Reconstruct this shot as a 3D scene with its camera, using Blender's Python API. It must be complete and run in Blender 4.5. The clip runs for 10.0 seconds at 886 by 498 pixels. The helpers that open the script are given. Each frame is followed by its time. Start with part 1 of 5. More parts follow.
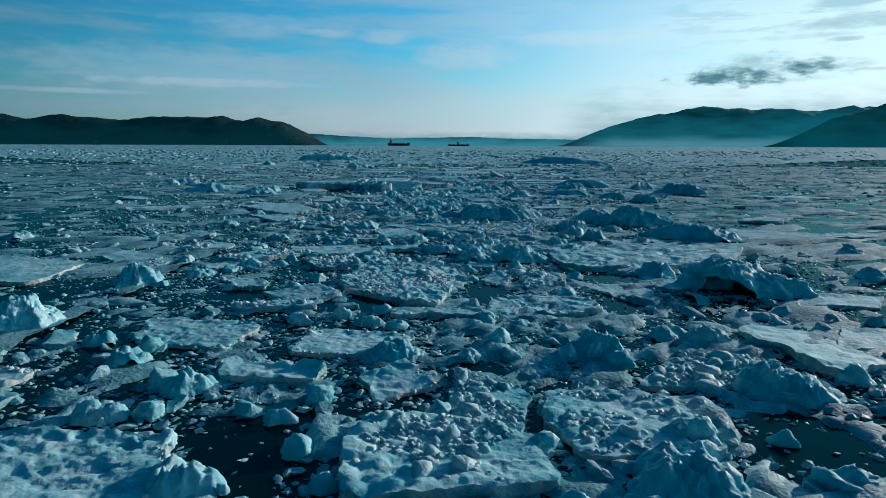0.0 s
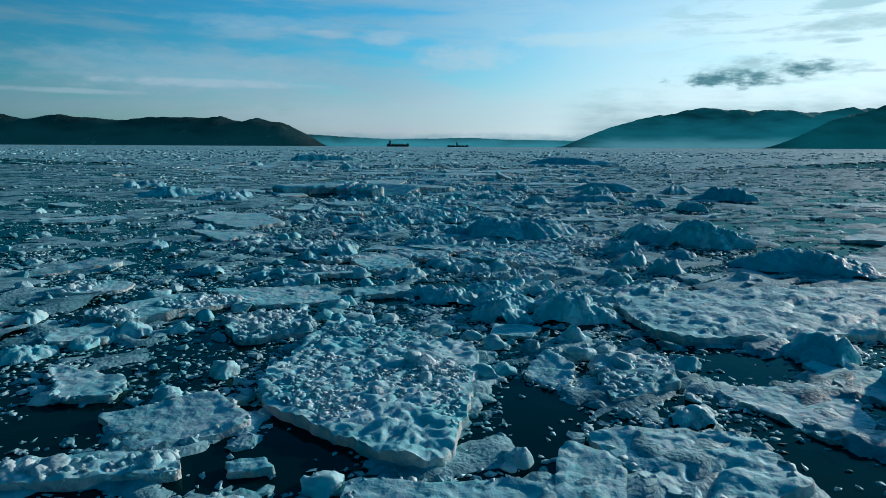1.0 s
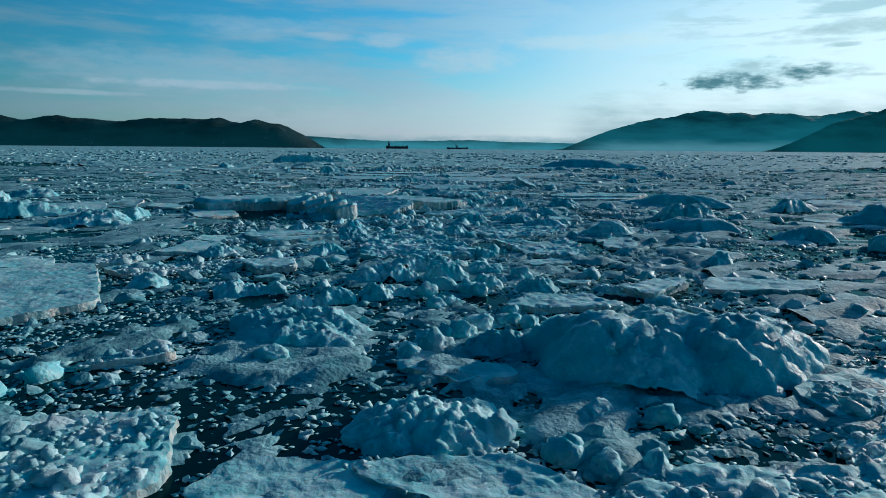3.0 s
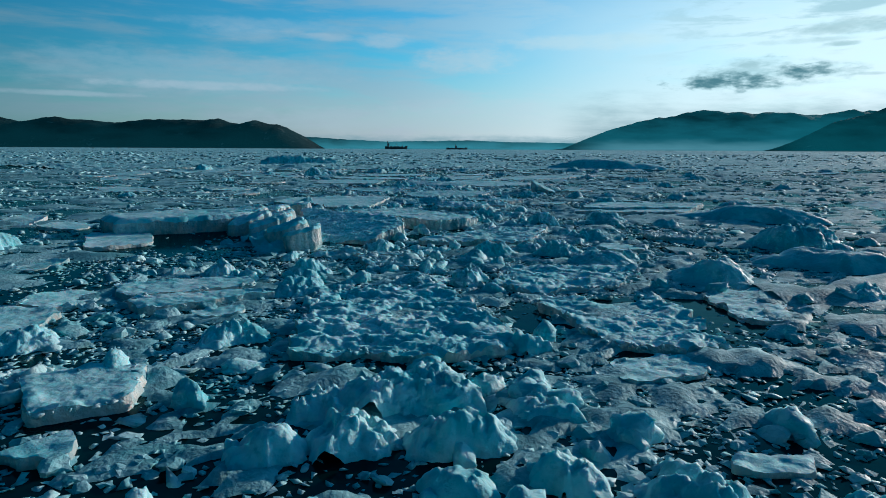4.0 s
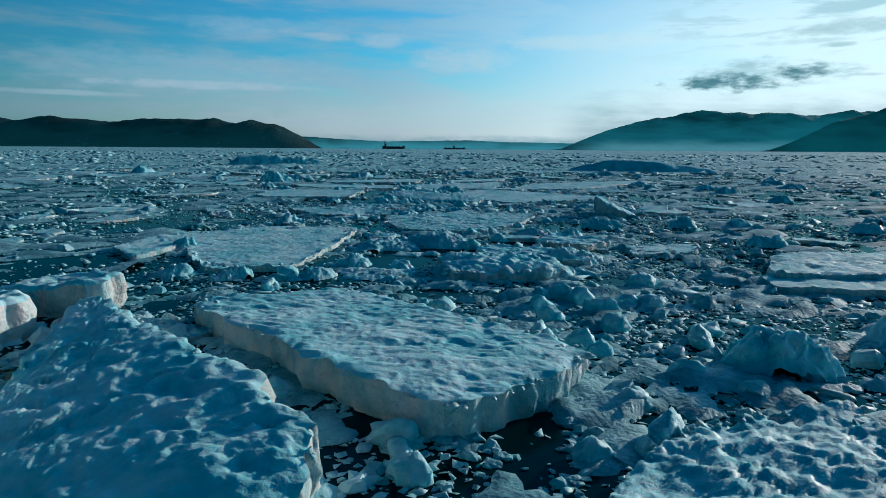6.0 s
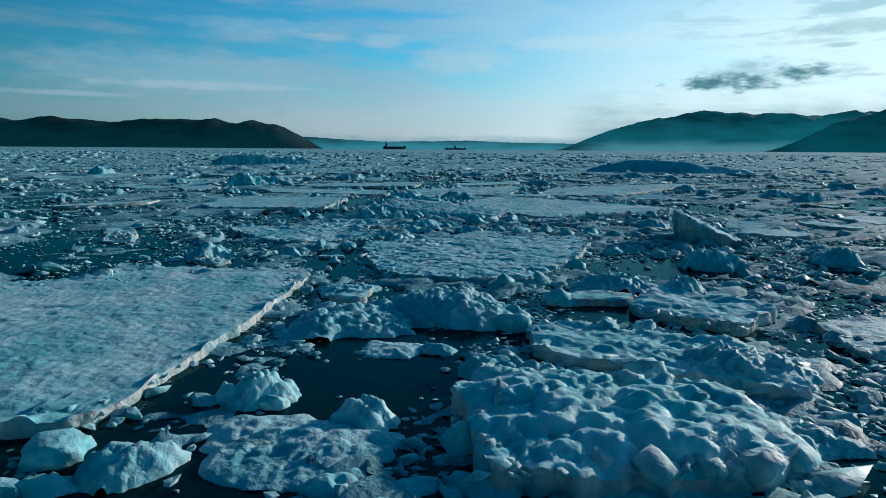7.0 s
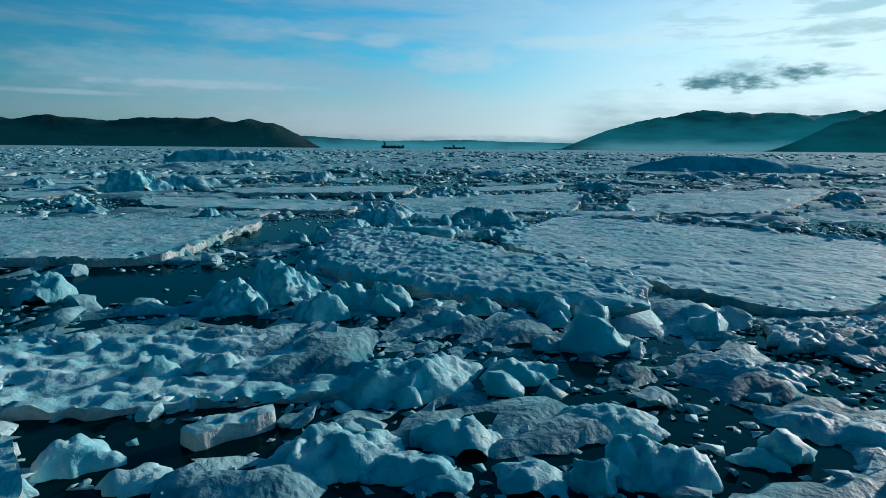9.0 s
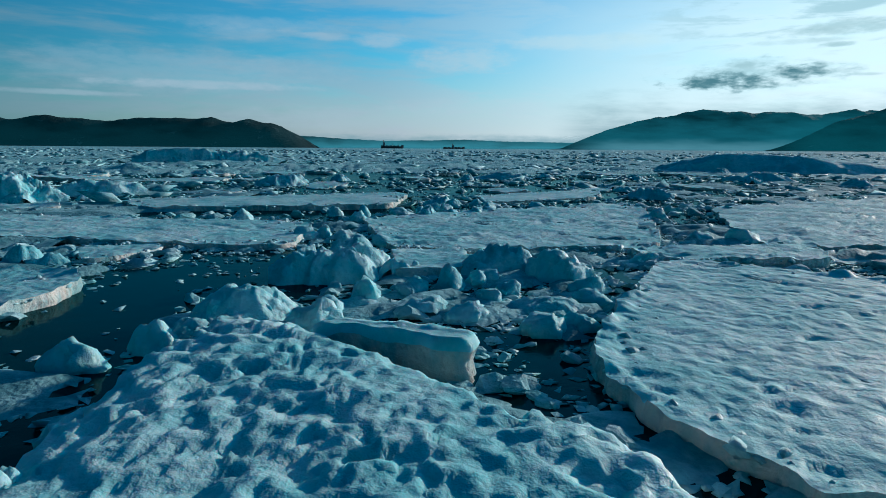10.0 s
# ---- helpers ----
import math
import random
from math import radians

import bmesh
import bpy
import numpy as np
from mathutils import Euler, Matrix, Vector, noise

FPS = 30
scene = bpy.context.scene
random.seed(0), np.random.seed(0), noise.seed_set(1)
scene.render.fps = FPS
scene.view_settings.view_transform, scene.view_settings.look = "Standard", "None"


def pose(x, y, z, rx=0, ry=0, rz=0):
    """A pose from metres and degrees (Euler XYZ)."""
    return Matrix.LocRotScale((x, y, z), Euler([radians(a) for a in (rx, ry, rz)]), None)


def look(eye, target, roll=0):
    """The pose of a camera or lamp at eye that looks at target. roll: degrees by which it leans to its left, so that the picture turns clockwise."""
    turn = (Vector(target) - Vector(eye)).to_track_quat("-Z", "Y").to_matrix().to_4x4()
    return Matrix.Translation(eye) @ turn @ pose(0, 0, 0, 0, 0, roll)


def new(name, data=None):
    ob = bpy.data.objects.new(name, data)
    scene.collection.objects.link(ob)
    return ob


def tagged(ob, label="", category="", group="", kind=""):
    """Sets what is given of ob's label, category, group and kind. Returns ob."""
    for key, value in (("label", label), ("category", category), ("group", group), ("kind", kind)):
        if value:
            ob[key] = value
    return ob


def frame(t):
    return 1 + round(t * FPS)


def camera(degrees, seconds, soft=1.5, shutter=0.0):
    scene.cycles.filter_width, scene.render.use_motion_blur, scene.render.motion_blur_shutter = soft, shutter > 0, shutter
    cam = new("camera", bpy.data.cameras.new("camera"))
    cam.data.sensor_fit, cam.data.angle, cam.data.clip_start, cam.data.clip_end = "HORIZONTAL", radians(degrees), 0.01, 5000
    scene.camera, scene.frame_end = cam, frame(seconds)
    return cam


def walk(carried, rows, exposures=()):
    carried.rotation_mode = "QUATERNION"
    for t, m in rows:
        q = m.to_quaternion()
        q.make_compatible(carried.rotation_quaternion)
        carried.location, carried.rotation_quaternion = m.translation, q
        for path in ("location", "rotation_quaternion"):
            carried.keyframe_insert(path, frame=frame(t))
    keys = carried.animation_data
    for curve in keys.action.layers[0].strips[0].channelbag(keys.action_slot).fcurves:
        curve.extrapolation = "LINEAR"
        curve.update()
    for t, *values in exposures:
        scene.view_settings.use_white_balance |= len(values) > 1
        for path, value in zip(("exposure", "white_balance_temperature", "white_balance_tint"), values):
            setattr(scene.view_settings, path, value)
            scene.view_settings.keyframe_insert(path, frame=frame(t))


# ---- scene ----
cam = camera(70.0, 10.0, soft=0.9)
PATH = [
    (0, (1.197, 2.39, 4.817), (1.196, 4.363, 4.493), 0.2),
    (0.5, (1.117, 7.259, 4.668), (1.118, 9.232, 4.344), 0.2),
    (1, (0.98, 12.644, 4.466), (0.982, 14.618, 4.145), 0.3),
    (1.5, (0.906, 17.57, 4.329), (0.907, 19.544, 4.009), 0.3),
    (2, (0.793, 22.863, 4.179), (0.795, 24.838, 3.86), 0.4),
    (2.5, (0.675, 27.767, 4.043), (0.678, 29.741, 3.726), 0.5),
    (2.7, (0.631, 29.776, 4.0), (0.635, 31.751, 3.684), 0.5),
    (3.8, (0.409, 42.01, 3.821), (0.417, 43.986, 3.51), 0.4),
    (4, (0.415, 44.185, 3.815), (0.421, 46.16, 3.502), 0.3),
    (4.5, (0.384, 49.547, 3.723), (0.389, 51.523, 3.412), 0.3),
    (5, (0.306, 55.181, 3.665), (0.313, 57.157, 3.354), 0.3),
    (5.5, (0.205, 60.44, 3.565), (0.215, 62.415, 3.254), 0.4),
    (5.7, (0.1, 62.74, 3.566), (0.114, 64.715, 3.252), 0.4),
    (6.8, (-0.283, 75.471, 3.306), (-0.27, 77.447, 2.997), 0.4),
    (7, (-0.276, 77.477, 3.246), (-0.265, 79.452, 2.934), 0.4),
    (7.5, (-0.295, 82.313, 3.028), (-0.286, 84.288, 2.715), 0.2),
    (8, (-0.425, 87.761, 2.767), (-0.413, 89.736, 2.454), 0.4),
    (8.5, (-0.555, 92.591, 2.622), (-0.54, 94.566, 2.308), 0.4),
    (9, (-0.653, 97.954, 2.427), (-0.637, 99.93, 2.113), 0.5),
    (9.5, (-0.71, 102.861, 2.275), (-0.695, 104.836, 1.962), 0.4),
    (10, (-0.622, 107.816, 2.197), (-0.605, 109.791, 1.883), 0.4),
]
walk(cam, [(t, look(eye, target, roll)) for t, eye, target, roll in PATH], [(0, 0.0, 4810, -45), (10, 0.0, 4810, -45)])

# ---- daylight ----
SUN_AZ, SUN_EL = 52.0, 13.0          # degrees from +y towards +x, and above the horizon

sun = new("sun", bpy.data.lights.new("sun", "SUN"))
sun.data.energy, sun.data.angle, sun.data.color = 4.9, radians(1.5), (1.0, 0.53, 0.487)
sun.matrix_world = look((math.sin(radians(SUN_AZ)) * 50, math.cos(radians(SUN_AZ)) * 50, 50 * math.tan(radians(SUN_EL))), (0, 0, 0))


class Nodes:
    """A small helper that writes node trees."""
    def __init__(self, tree):
        self.tree = tree
        tree.nodes.clear()

    def add(self, kind, sockets=None, **props):
        n = self.tree.nodes.new(kind)
        for k, v in props.items():
            setattr(n, k, v)
        for k, v in (sockets or {}).items():
            self.put(n.inputs[k], v)
        return n

    def put(self, socket, v):
        if isinstance(v, bpy.types.NodeSocket):
            self.tree.links.new(v, socket)
        elif isinstance(v, bpy.types.Node):
            self.tree.links.new(v.outputs[0], socket)
        else:
            if isinstance(v, tuple) and len(v) == 3 and socket.type == "RGBA":
                v = (*v, 1.0)
            socket.default_value = v

    def math(self, op, a, b=0.0, c=0.0, clamp=False):
        n = self.add("ShaderNodeMath", operation=op, use_clamp=clamp)
        for i, v in enumerate((a, b, c)):
            self.put(n.inputs[i], v)
        return n.outputs[0]

    def smooth(self, v, lo, hi, to0=0.0, to1=1.0):
        return self.add("ShaderNodeMapRange", {0: v, 1: lo, 2: hi, 3: to0, 4: to1}, interpolation_type="SMOOTHSTEP").outputs[0]

    def mix(self, f, a, b, blend="MIX"):
        n = self.add("ShaderNodeMix", data_type="RGBA", blend_type=blend, clamp_factor=True)
        for i, v in ((0, f), (6, a), (7, b)):
            self.put(n.inputs[i], v)
        return n.outputs[2]

    def noise(self, vec, scale, detail=4.0, rough=0.55, distort=0.0):
        return self.add("ShaderNodeTexNoise", {"Vector": vec, "Scale": scale, "Detail": detail, "Roughness": rough, "Distortion": distort}).outputs[0]


world = bpy.data.worlds.new("sky")
scene.world = world
world.use_nodes = True
N = Nodes(world.node_tree)
way = N.add("ShaderNodeTexCoord").outputs["Generated"]
xyz = N.add("ShaderNodeSeparateXYZ", {0: way})
dx, dy, dz = xyz.outputs
air = N.add("ShaderNodeTexSky", sky_type="NISHITA", sun_disc=False, sun_elevation=radians(SUN_EL), sun_rotation=radians(SUN_AZ),
            air_density=1.0, dust_density=0.6, ozone_density=2.0)
clear = N.mix(1.0, air.outputs[0], (0.079, 0.104, 0.146), "MULTIPLY")
# thin high cloud in long streaks, thicker towards the sun
flat = N.add("ShaderNodeCombineXYZ", {0: N.math("MULTIPLY", dx, 2.3), 1: N.math("MULTIPLY", dz, 13.0), 2: dy})
wide = N.noise(flat, 1.3, 5.0, 0.55, 0.5)
fine = N.noise(flat, 4.5, 6.0, 0.6, 0.3)
veil = N.math("ADD", N.math("MULTIPLY", wide, 0.7), N.math("MULTIPLY", fine, 0.3))
streak = N.math("MULTIPLY", N.smooth(veil, 0.42, 0.62), N.smooth(dz, 0.75, 0.22, 0.25, 1.0))
to_sun = N.add("ShaderNodeVectorMath", {0: way, 1: tuple(Vector((math.sin(radians(52)), math.cos(radians(52)), 0.16)).normalized())}, operation="DOT_PRODUCT").outputs["Value"]
glow = N.math("MULTIPLY", N.smooth(to_sun, 0.50, 0.97), N.smooth(dz, 0.36, 0.15))
low = N.smooth(dz, 0.14, 0.0)
side = N.smooth(to_sun, -0.75, 0.75)
clear = N.mix(side, N.mix(1.0, clear, (0.06, 0.17, 0.21), "MULTIPLY"), clear)
clear = N.mix(N.smooth(dz, 0.22, 0.8), clear, N.mix(1.0, clear, (0.16, 0.32, 0.43), "MULTIPLY"))
milky = N.mix(glow, N.mix(side, (0.02, 0.06, 0.08), (0.44, 0.40, 0.55)), (1.10, 0.86, 0.99))
cover = N.math("MAXIMUM", N.math("MULTIPLY", streak, 0.58), N.math("MULTIPLY", glow, N.smooth(veil, 0.25, 0.55, 0.75, 1.0)))
sky = N.mix(cover, clear, milky)
haze = N.mix(glow, N.mix(side, (0.03, 0.07, 0.09), (0.66, 0.46, 0.57)), (1.2, 0.86, 0.98))
sky = N.mix(N.math("MULTIPLY", N.math("MULTIPLY", low, 0.85), N.smooth(to_sun, -0.2, 0.5)), sky, haze)
grey = N.math("MULTIPLY", N.math("MULTIPLY", N.smooth(fine, 0.50, 0.66), N.smooth(dz, 0.10, 0.17)), N.smooth(to_sun, 0.75, 0.95))
sky = N.mix(N.math("MULTIPLY", grey, 0.7), sky, (0.50, 0.50, 0.62))
# one dark cloud with a torn edge
puff = N.add("ShaderNodeCombineXYZ", {0: N.math("MULTIPLY", dx, 9.0), 1: N.math("MULTIPLY", dz, 24.0), 2: dy})
warp = N.noise(puff, 3.6, 7.0, 0.6)


def puff_of(cx, cz, rx, rz):
    u = N.math("DIVIDE", N.math("SUBTRACT", N.math("DIVIDE", dx, dy), cx), rx)
    w = N.math("DIVIDE", N.math("SUBTRACT", dz, cz), rz)
    return N.math("SUBTRACT", 1.0, N.math("ADD", N.math("MULTIPLY", u, u), N.math("MULTIPLY", w, w)))


def torn(body, how, lo, hi):
    body = N.math("ADD", N.math("MAXIMUM", body, -3.0), N.math("MULTIPLY", N.math("SUBTRACT", warp, 0.5), how))
    return N.math("MULTIPLY", N.smooth(body, lo, hi), N.math("GREATER_THAN", dy, 0.0))


# soft rosy wisps, and grey shreds near the sun: where, half their size, how thick
for cx, cz, rx, rz, thick in ((0.033, 0.1316, 0.071, 0.0171, 0.62), (-0.088, 0.1594, 0.040, 0.0093, 0.55), (-0.174, 0.1620, 0.040, 0.0050, 0.40), (-0.362, 0.0878, 0.161, 0.0053, 0.50), (-0.417, 0.1066, 0.232, 0.0278, 0.28), (0.226, 0.1555, 0.116, 0.0099, 0.60), (-0.276, 0.1740, 0.125, 0.0097, 0.25), (-0.575, 0.0706, 0.116, 0.0034, 0.40), (-0.294, 0.1618, 0.071, 0.0106, 0.22), (-0.072, 0.0441, 0.232, 0.0175, 0.35), (0.060, 0.0635, 0.134, 0.0113, 0.35)):
    sky = N.mix(N.math("MULTIPLY", torn(puff_of(cx, cz, rx, rz), 3.0, -0.9, 1.2), thick), sky, N.mix(glow, (0.60, 0.47, 0.60), (0.95, 0.80, 0.92)))
for cx, cz, rx, rz, thick in ((0.628, 0.1575, 0.085, 0.0093, 0.55), (0.611, 0.1368, 0.027, 0.0033, 0.60), (0.557, 0.1433, 0.071, 0.0037, 0.35), (0.657, 0.0980, 0.027, 0.0022, 0.40), (0.474, 0.1199, 0.071, 0.0062, 0.30)):
    sky = N.mix(N.math("MULTIPLY", torn(puff_of(cx, cz, rx, rz), 4.0, -0.7, 1.2), thick), sky, (0.40, 0.40, 0.47))
halo = torn(N.math("MAXIMUM", puff_of(0.470, 0.104, 0.115, 0.020), puff_of(0.575, 0.103, 0.070, 0.013)), 6.0, -0.5, 1.4)
sky = N.mix(N.math("MULTIPLY", halo, 0.6), sky, (0.46, 0.44, 0.52))
dark = torn(N.math("MAXIMUM", puff_of(0.440, 0.0945, 0.080, 0.011), puff_of(0.557, 0.104, 0.044, 0.010)), 5.5, -0.5, 1.3)
sky = N.mix(N.math("MULTIPLY", dark, 0.92), sky, (0.11, 0.17, 0.23))
N.add("ShaderNodeOutputWorld", {0: N.add("ShaderNodeBackground", {0: sky, 1: 1.0})})

# ---- materials ----
def material(name):
    m = bpy.data.materials.new(name)
    m.use_nodes = True
    return m, Nodes(m.node_tree)


def ice_material(name, snow, ice, wet, dirt, rough=0.62, bump=0.5, fine=1.0, vary=0.0, island=False, streaks=0.0, melted=0.35, deep=0.0, shine=0.55):
    """Snow-crusted sea ice: pale crust, bluer bare ice, thin brown dirt, relief at two scales. fine: how much finer the
    relief is;
    streaks: dirt and melt runs that hang down a broken face, with sunlit warmth put into their beige."""
    m, n = material(name)
    pos = n.add("ShaderNodeNewGeometry").outputs["Position"]
    big = n.noise(pos, 0.55, 4.0, 0.6)
    mid = n.noise(pos, 3.2, 5.0, 0.6)
    clods = n.noise(pos, 5.0 * fine, 4.0, 0.62)
    grain = n.noise(pos, 26.0, 2.0, 0.5)
    col = n.mix(n.smooth(n.math("ADD", n.math("MULTIPLY", big, 0.6), n.math("MULTIPLY", mid, 0.4)), 0.40, 0.62), ice, snow)
    col = n.mix(n.math("MULTIPLY", n.smooth(clods, 0.58, 0.75), wet), col, (0.10, 0.38, 0.45))
    melt = n.smooth(n.noise(pos, 1.5, 4.0, 0.62), 0.54, 0.66)
    col = n.mix(n.math("MULTIPLY", melt, melted), col, (0.13, 0.43, 0.49))
    col = n.mix(n.math("MULTIPLY", n.smooth(n.noise(pos, 1.1, 6.0, 0.7), 0.60, 0.78), dirt), col, (0.34, 0.28, 0.21))
    if streaks:
        run = n.add("ShaderNodeMapping", {0: pos, 3: (3.2, 3.2, 1.7)})
        runs = n.noise(run, 1.0, 4.0, 0.6)
        # beige for dirt, warmed to carry the low sun's tint on broken faces
        col = n.mix(n.math("MULTIPLY", n.smooth(runs, 0.42, 0.66), streaks), col, (0.76, 0.66, 0.56))
    who = n.add("ShaderNodeNewGeometry").outputs["Random Per Island"] if island else n.add("ShaderNodeObjectInfo").outputs["Random"]
    col = n.mix(1.0, col, n.add("ShaderNodeCombineColor", {0: n.smooth(who, 0.0, 1.0, 1.0 - vary, 1.0), 1: n.smooth(who, 0.0, 1.0, 1.0 - 0.8 * vary, 1.0), 2: n.smooth(who, 0.0, 1.0, 1.0 - 0.65 * vary, 1.0)}).outputs[0], "MULTIPLY")
    pits = n.add("ShaderNodeTexVoronoi", {"Vector": pos, "Scale": 7.0 * fine, "Randomness": 1.0}, feature="SMOOTH_F1").outputs["Distance"]
    b1 = n.add("ShaderNodeBump", {"Strength": bump, "Distance": 0.12 / fine, "Height": clods})
    b2 = n.add("ShaderNodeBump", {"Strength": bump, "Distance": 0.06 / fine, "Height": pits, "Normal": b1})
    b2 = n.add("ShaderNodeBump", {"Strength": bump * 0.35, "Distance": 0.014, "Height": grain, "Normal": b2})
    if streaks:
        b2 = n.add("ShaderNodeBump", {"Strength": 0.5, "Distance": 0.06, "Height": runs, "Normal": b2})
    p = n.add("ShaderNodeBsdfPrincipled", {"Base Color": col, "Roughness": n.smooth(mid, 0.35, 0.7, rough + 0.15, rough - 0.12), "IOR": 1.31, "Specular IOR Level": shine, "Normal": b2, "Subsurface Weight": deep, "Subsurface Radius": (0.25, 0.8, 1.0), "Subsurface Scale": 0.06})
    n.add("ShaderNodeOutputMaterial", {0: p})
    return m


SNOW = ice_material("snow_crust", (0.58, 0.88, 0.93), (0.30, 0.67, 0.74), 0.3, 0.03, rough=0.64, bump=0.32, vary=0.12, melted=0.35, shine=0.6, deep=0.4)
RUBBLE = ice_material("rubble_ice", (0.57, 0.84, 0.89), (0.28, 0.62, 0.70), 0.3, 0.04, bump=0.5, fine=1.7, vary=0.15, deep=0.3, shine=0.55)
RUBBLE_BITS = ice_material("rubble_lumps", (0.66, 0.82, 0.85), (0.33, 0.60, 0.66), 0.4, 0.04, bump=0.5, fine=2.2, vary=0.2, island=True)
EDGE = ice_material("ice_edge", (0.60, 0.70, 0.71), (0.26, 0.44, 0.48), 0.7, 0.25, bump=0.6, fine=1.4, vary=0.12, streaks=0.45, deep=0.15)
BRASH = ice_material("brash_ice", (0.60, 0.83, 0.87), (0.24, 0.52, 0.58), 0.6, 0.04, bump=0.5, fine=2.2, vary=0.4, island=True)
BRASH_SHEET = ice_material("slush_ice", (0.38, 0.65, 0.71), (0.12, 0.29, 0.35), 0.6, 0.04, bump=0.5, fine=1.9)
FAR_ICE = ice_material("pack_ice", (0.50, 0.78, 0.82), (0.20, 0.49, 0.55), 0.6, 0.05, bump=0.9, vary=0.1)


def water_material():
    m, n = material("cold_water")
    pos = n.add("ShaderNodeNewGeometry").outputs["Position"]
    ripple = n.noise(pos, 2.2, 4.0, 0.6)
    silt = n.noise(pos, 0.25, 4.0, 0.6)
    b = n.add("ShaderNodeBump", {"Strength": 0.06, "Distance": 0.1, "Height": ripple})
    col = n.mix(silt, (0.002, 0.012, 0.015), (0.004, 0.020, 0.024))
    body = n.add("ShaderNodeBsdfDiffuse", {0: col})
    gloss = n.add("ShaderNodeBsdfGlossy", {0: (0.17, 0.32, 0.36), "Roughness": n.smooth(silt, 0.3, 0.7, 0.05, 0.18), "Normal": b})
    fresnel = n.add("ShaderNodeFresnel", {0: 1.33, "Normal": b})
    n.add("ShaderNodeOutputMaterial", {0: n.add("ShaderNodeMixShader", {0: fresnel, 1: body, 2: gloss})})
    return m


def forest_material():
    m, n = material("forest_slope")
    pos = n.add("ShaderNodeNewGeometry").outputs["Position"]
    trees = n.noise(pos, 0.05, 6.0, 0.7)
    bare = n.smooth(n.noise(pos, 0.012, 6.0, 0.7), 0.60, 0.72)
    col = n.mix(trees, (0.006, 0.020, 0.024), (0.016, 0.040, 0.043))
    col = n.mix(n.math("MULTIPLY", bare, 0.35), col, (0.28, 0.30, 0.30))
    b = n.add("ShaderNodeBump", {"Strength": 0.7, "Distance": 12.0, "Height": trees})
    n.add("ShaderNodeOutputMaterial", {0: n.add("ShaderNodeBsdfPrincipled", {"Base Color": col, "Roughness": 0.95, "Specular IOR Level": 0.1, "Normal": b})})
    return m


def haze_glow_material(name, thick, top, seed, x0, x1, colour):
    """Haze and mist painted as a glowing see-through veil that thins out upwards and breaks up along its length."""
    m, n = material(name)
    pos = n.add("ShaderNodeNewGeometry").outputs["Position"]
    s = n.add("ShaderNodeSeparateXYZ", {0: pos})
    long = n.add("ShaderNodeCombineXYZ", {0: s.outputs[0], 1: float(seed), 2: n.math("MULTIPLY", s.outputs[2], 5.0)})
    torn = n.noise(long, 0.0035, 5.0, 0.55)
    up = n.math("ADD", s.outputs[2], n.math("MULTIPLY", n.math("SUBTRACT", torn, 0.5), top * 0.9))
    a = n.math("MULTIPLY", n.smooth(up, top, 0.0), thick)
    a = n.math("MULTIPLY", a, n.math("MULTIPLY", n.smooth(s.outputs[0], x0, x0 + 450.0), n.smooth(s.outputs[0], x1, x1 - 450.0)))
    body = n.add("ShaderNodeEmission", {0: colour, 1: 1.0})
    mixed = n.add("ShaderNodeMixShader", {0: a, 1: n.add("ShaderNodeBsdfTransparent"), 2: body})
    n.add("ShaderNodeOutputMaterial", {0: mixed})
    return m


def paint(name, colour, rough=0.6):
    m, n = material(name)
    pos = n.add("ShaderNodeNewGeometry").outputs["Position"]
    rust = n.smooth(n.noise(pos, 0.2, 5.0, 0.65), 0.5, 0.75)
    col = n.mix(n.math("MULTIPLY", rust, 0.4), colour, (0.10, 0.06, 0.04))
    n.add("ShaderNodeOutputMaterial", {0: n.add("ShaderNodeBsdfPrincipled", {"Base Color": col, "Roughness": rough})})
    return m


WATER, FOREST = water_material(), forest_material()
HULL, DECK = paint("hull_paint", (0.035, 0.04, 0.045)), paint("deckhouse_paint", (0.22, 0.23, 0.24))

# ---- shapes ----
TABLE = np.random.RandomState(7).rand(8192).astype(np.float32) * 2 - 1


def cells(ix, iy, iz):
    return TABLE[((ix * 73856093) ^ (iy * 19349663) ^ (iz * 83492791)) & 8191]


def lattice(p):
    """Smooth noise in -1..1 at the points p (n x 3)."""
    i = np.floor(p).astype(np.int64)
    f = p - i
    f = f * f * (3 - 2 * f)
    out = 0.0
    for a in (0, 1):
        for b in (0, 1):
            for c in (0, 1):
                w = np.abs(1 - a - f[:, 0]) * np.abs(1 - b - f[:, 1]) * np.abs(1 - c - f[:, 2])
                out = out + w * cells(i[:, 0] + a, i[:, 1] + b, i[:, 2] + c)
    return out


SPIN = np.array(Euler((0.35, 0.25, 0.75)).to_matrix())


def rough(p, size, octaves=4, gain=0.5):
    out, amp, q = 0.0, 1.0, (p / size) @ SPIN
    for k in range(octaves):
        out, amp, q = out + amp * lattice(q + 17.3 * k), amp * gain, 2.03 * (q @ SPIN)
    return out


def pebbles(p, size, seed=0):
    """Rounded lumps that touch: 0 between them, up to 1 on top; each has its own height."""
    q = p[:, :2] / size
    i = np.floor(q).astype(np.int64)
    best = np.zeros(len(p))
    for a in (-1, 0, 1):
        for b in (-1, 0, 1):
            u, v = i[:, 0] + a, i[:, 1] + b
            ox = u + 0.5 + 0.42 * cells(u, v, u * 0 + seed)
            oy = v + 0.5 + 0.42 * cells(u, v, u * 0 + seed + 1)
            r = 0.62 + 0.24 * cells(u, v, u * 0 + seed + 2)
            d2 = ((q[:, 0] - ox) ** 2 + (q[:, 1] - oy) ** 2) / (r * r)
            best = np.maximum(best, np.sqrt(np.maximum(0, 1 - d2)) * r * 1.25)
    return best


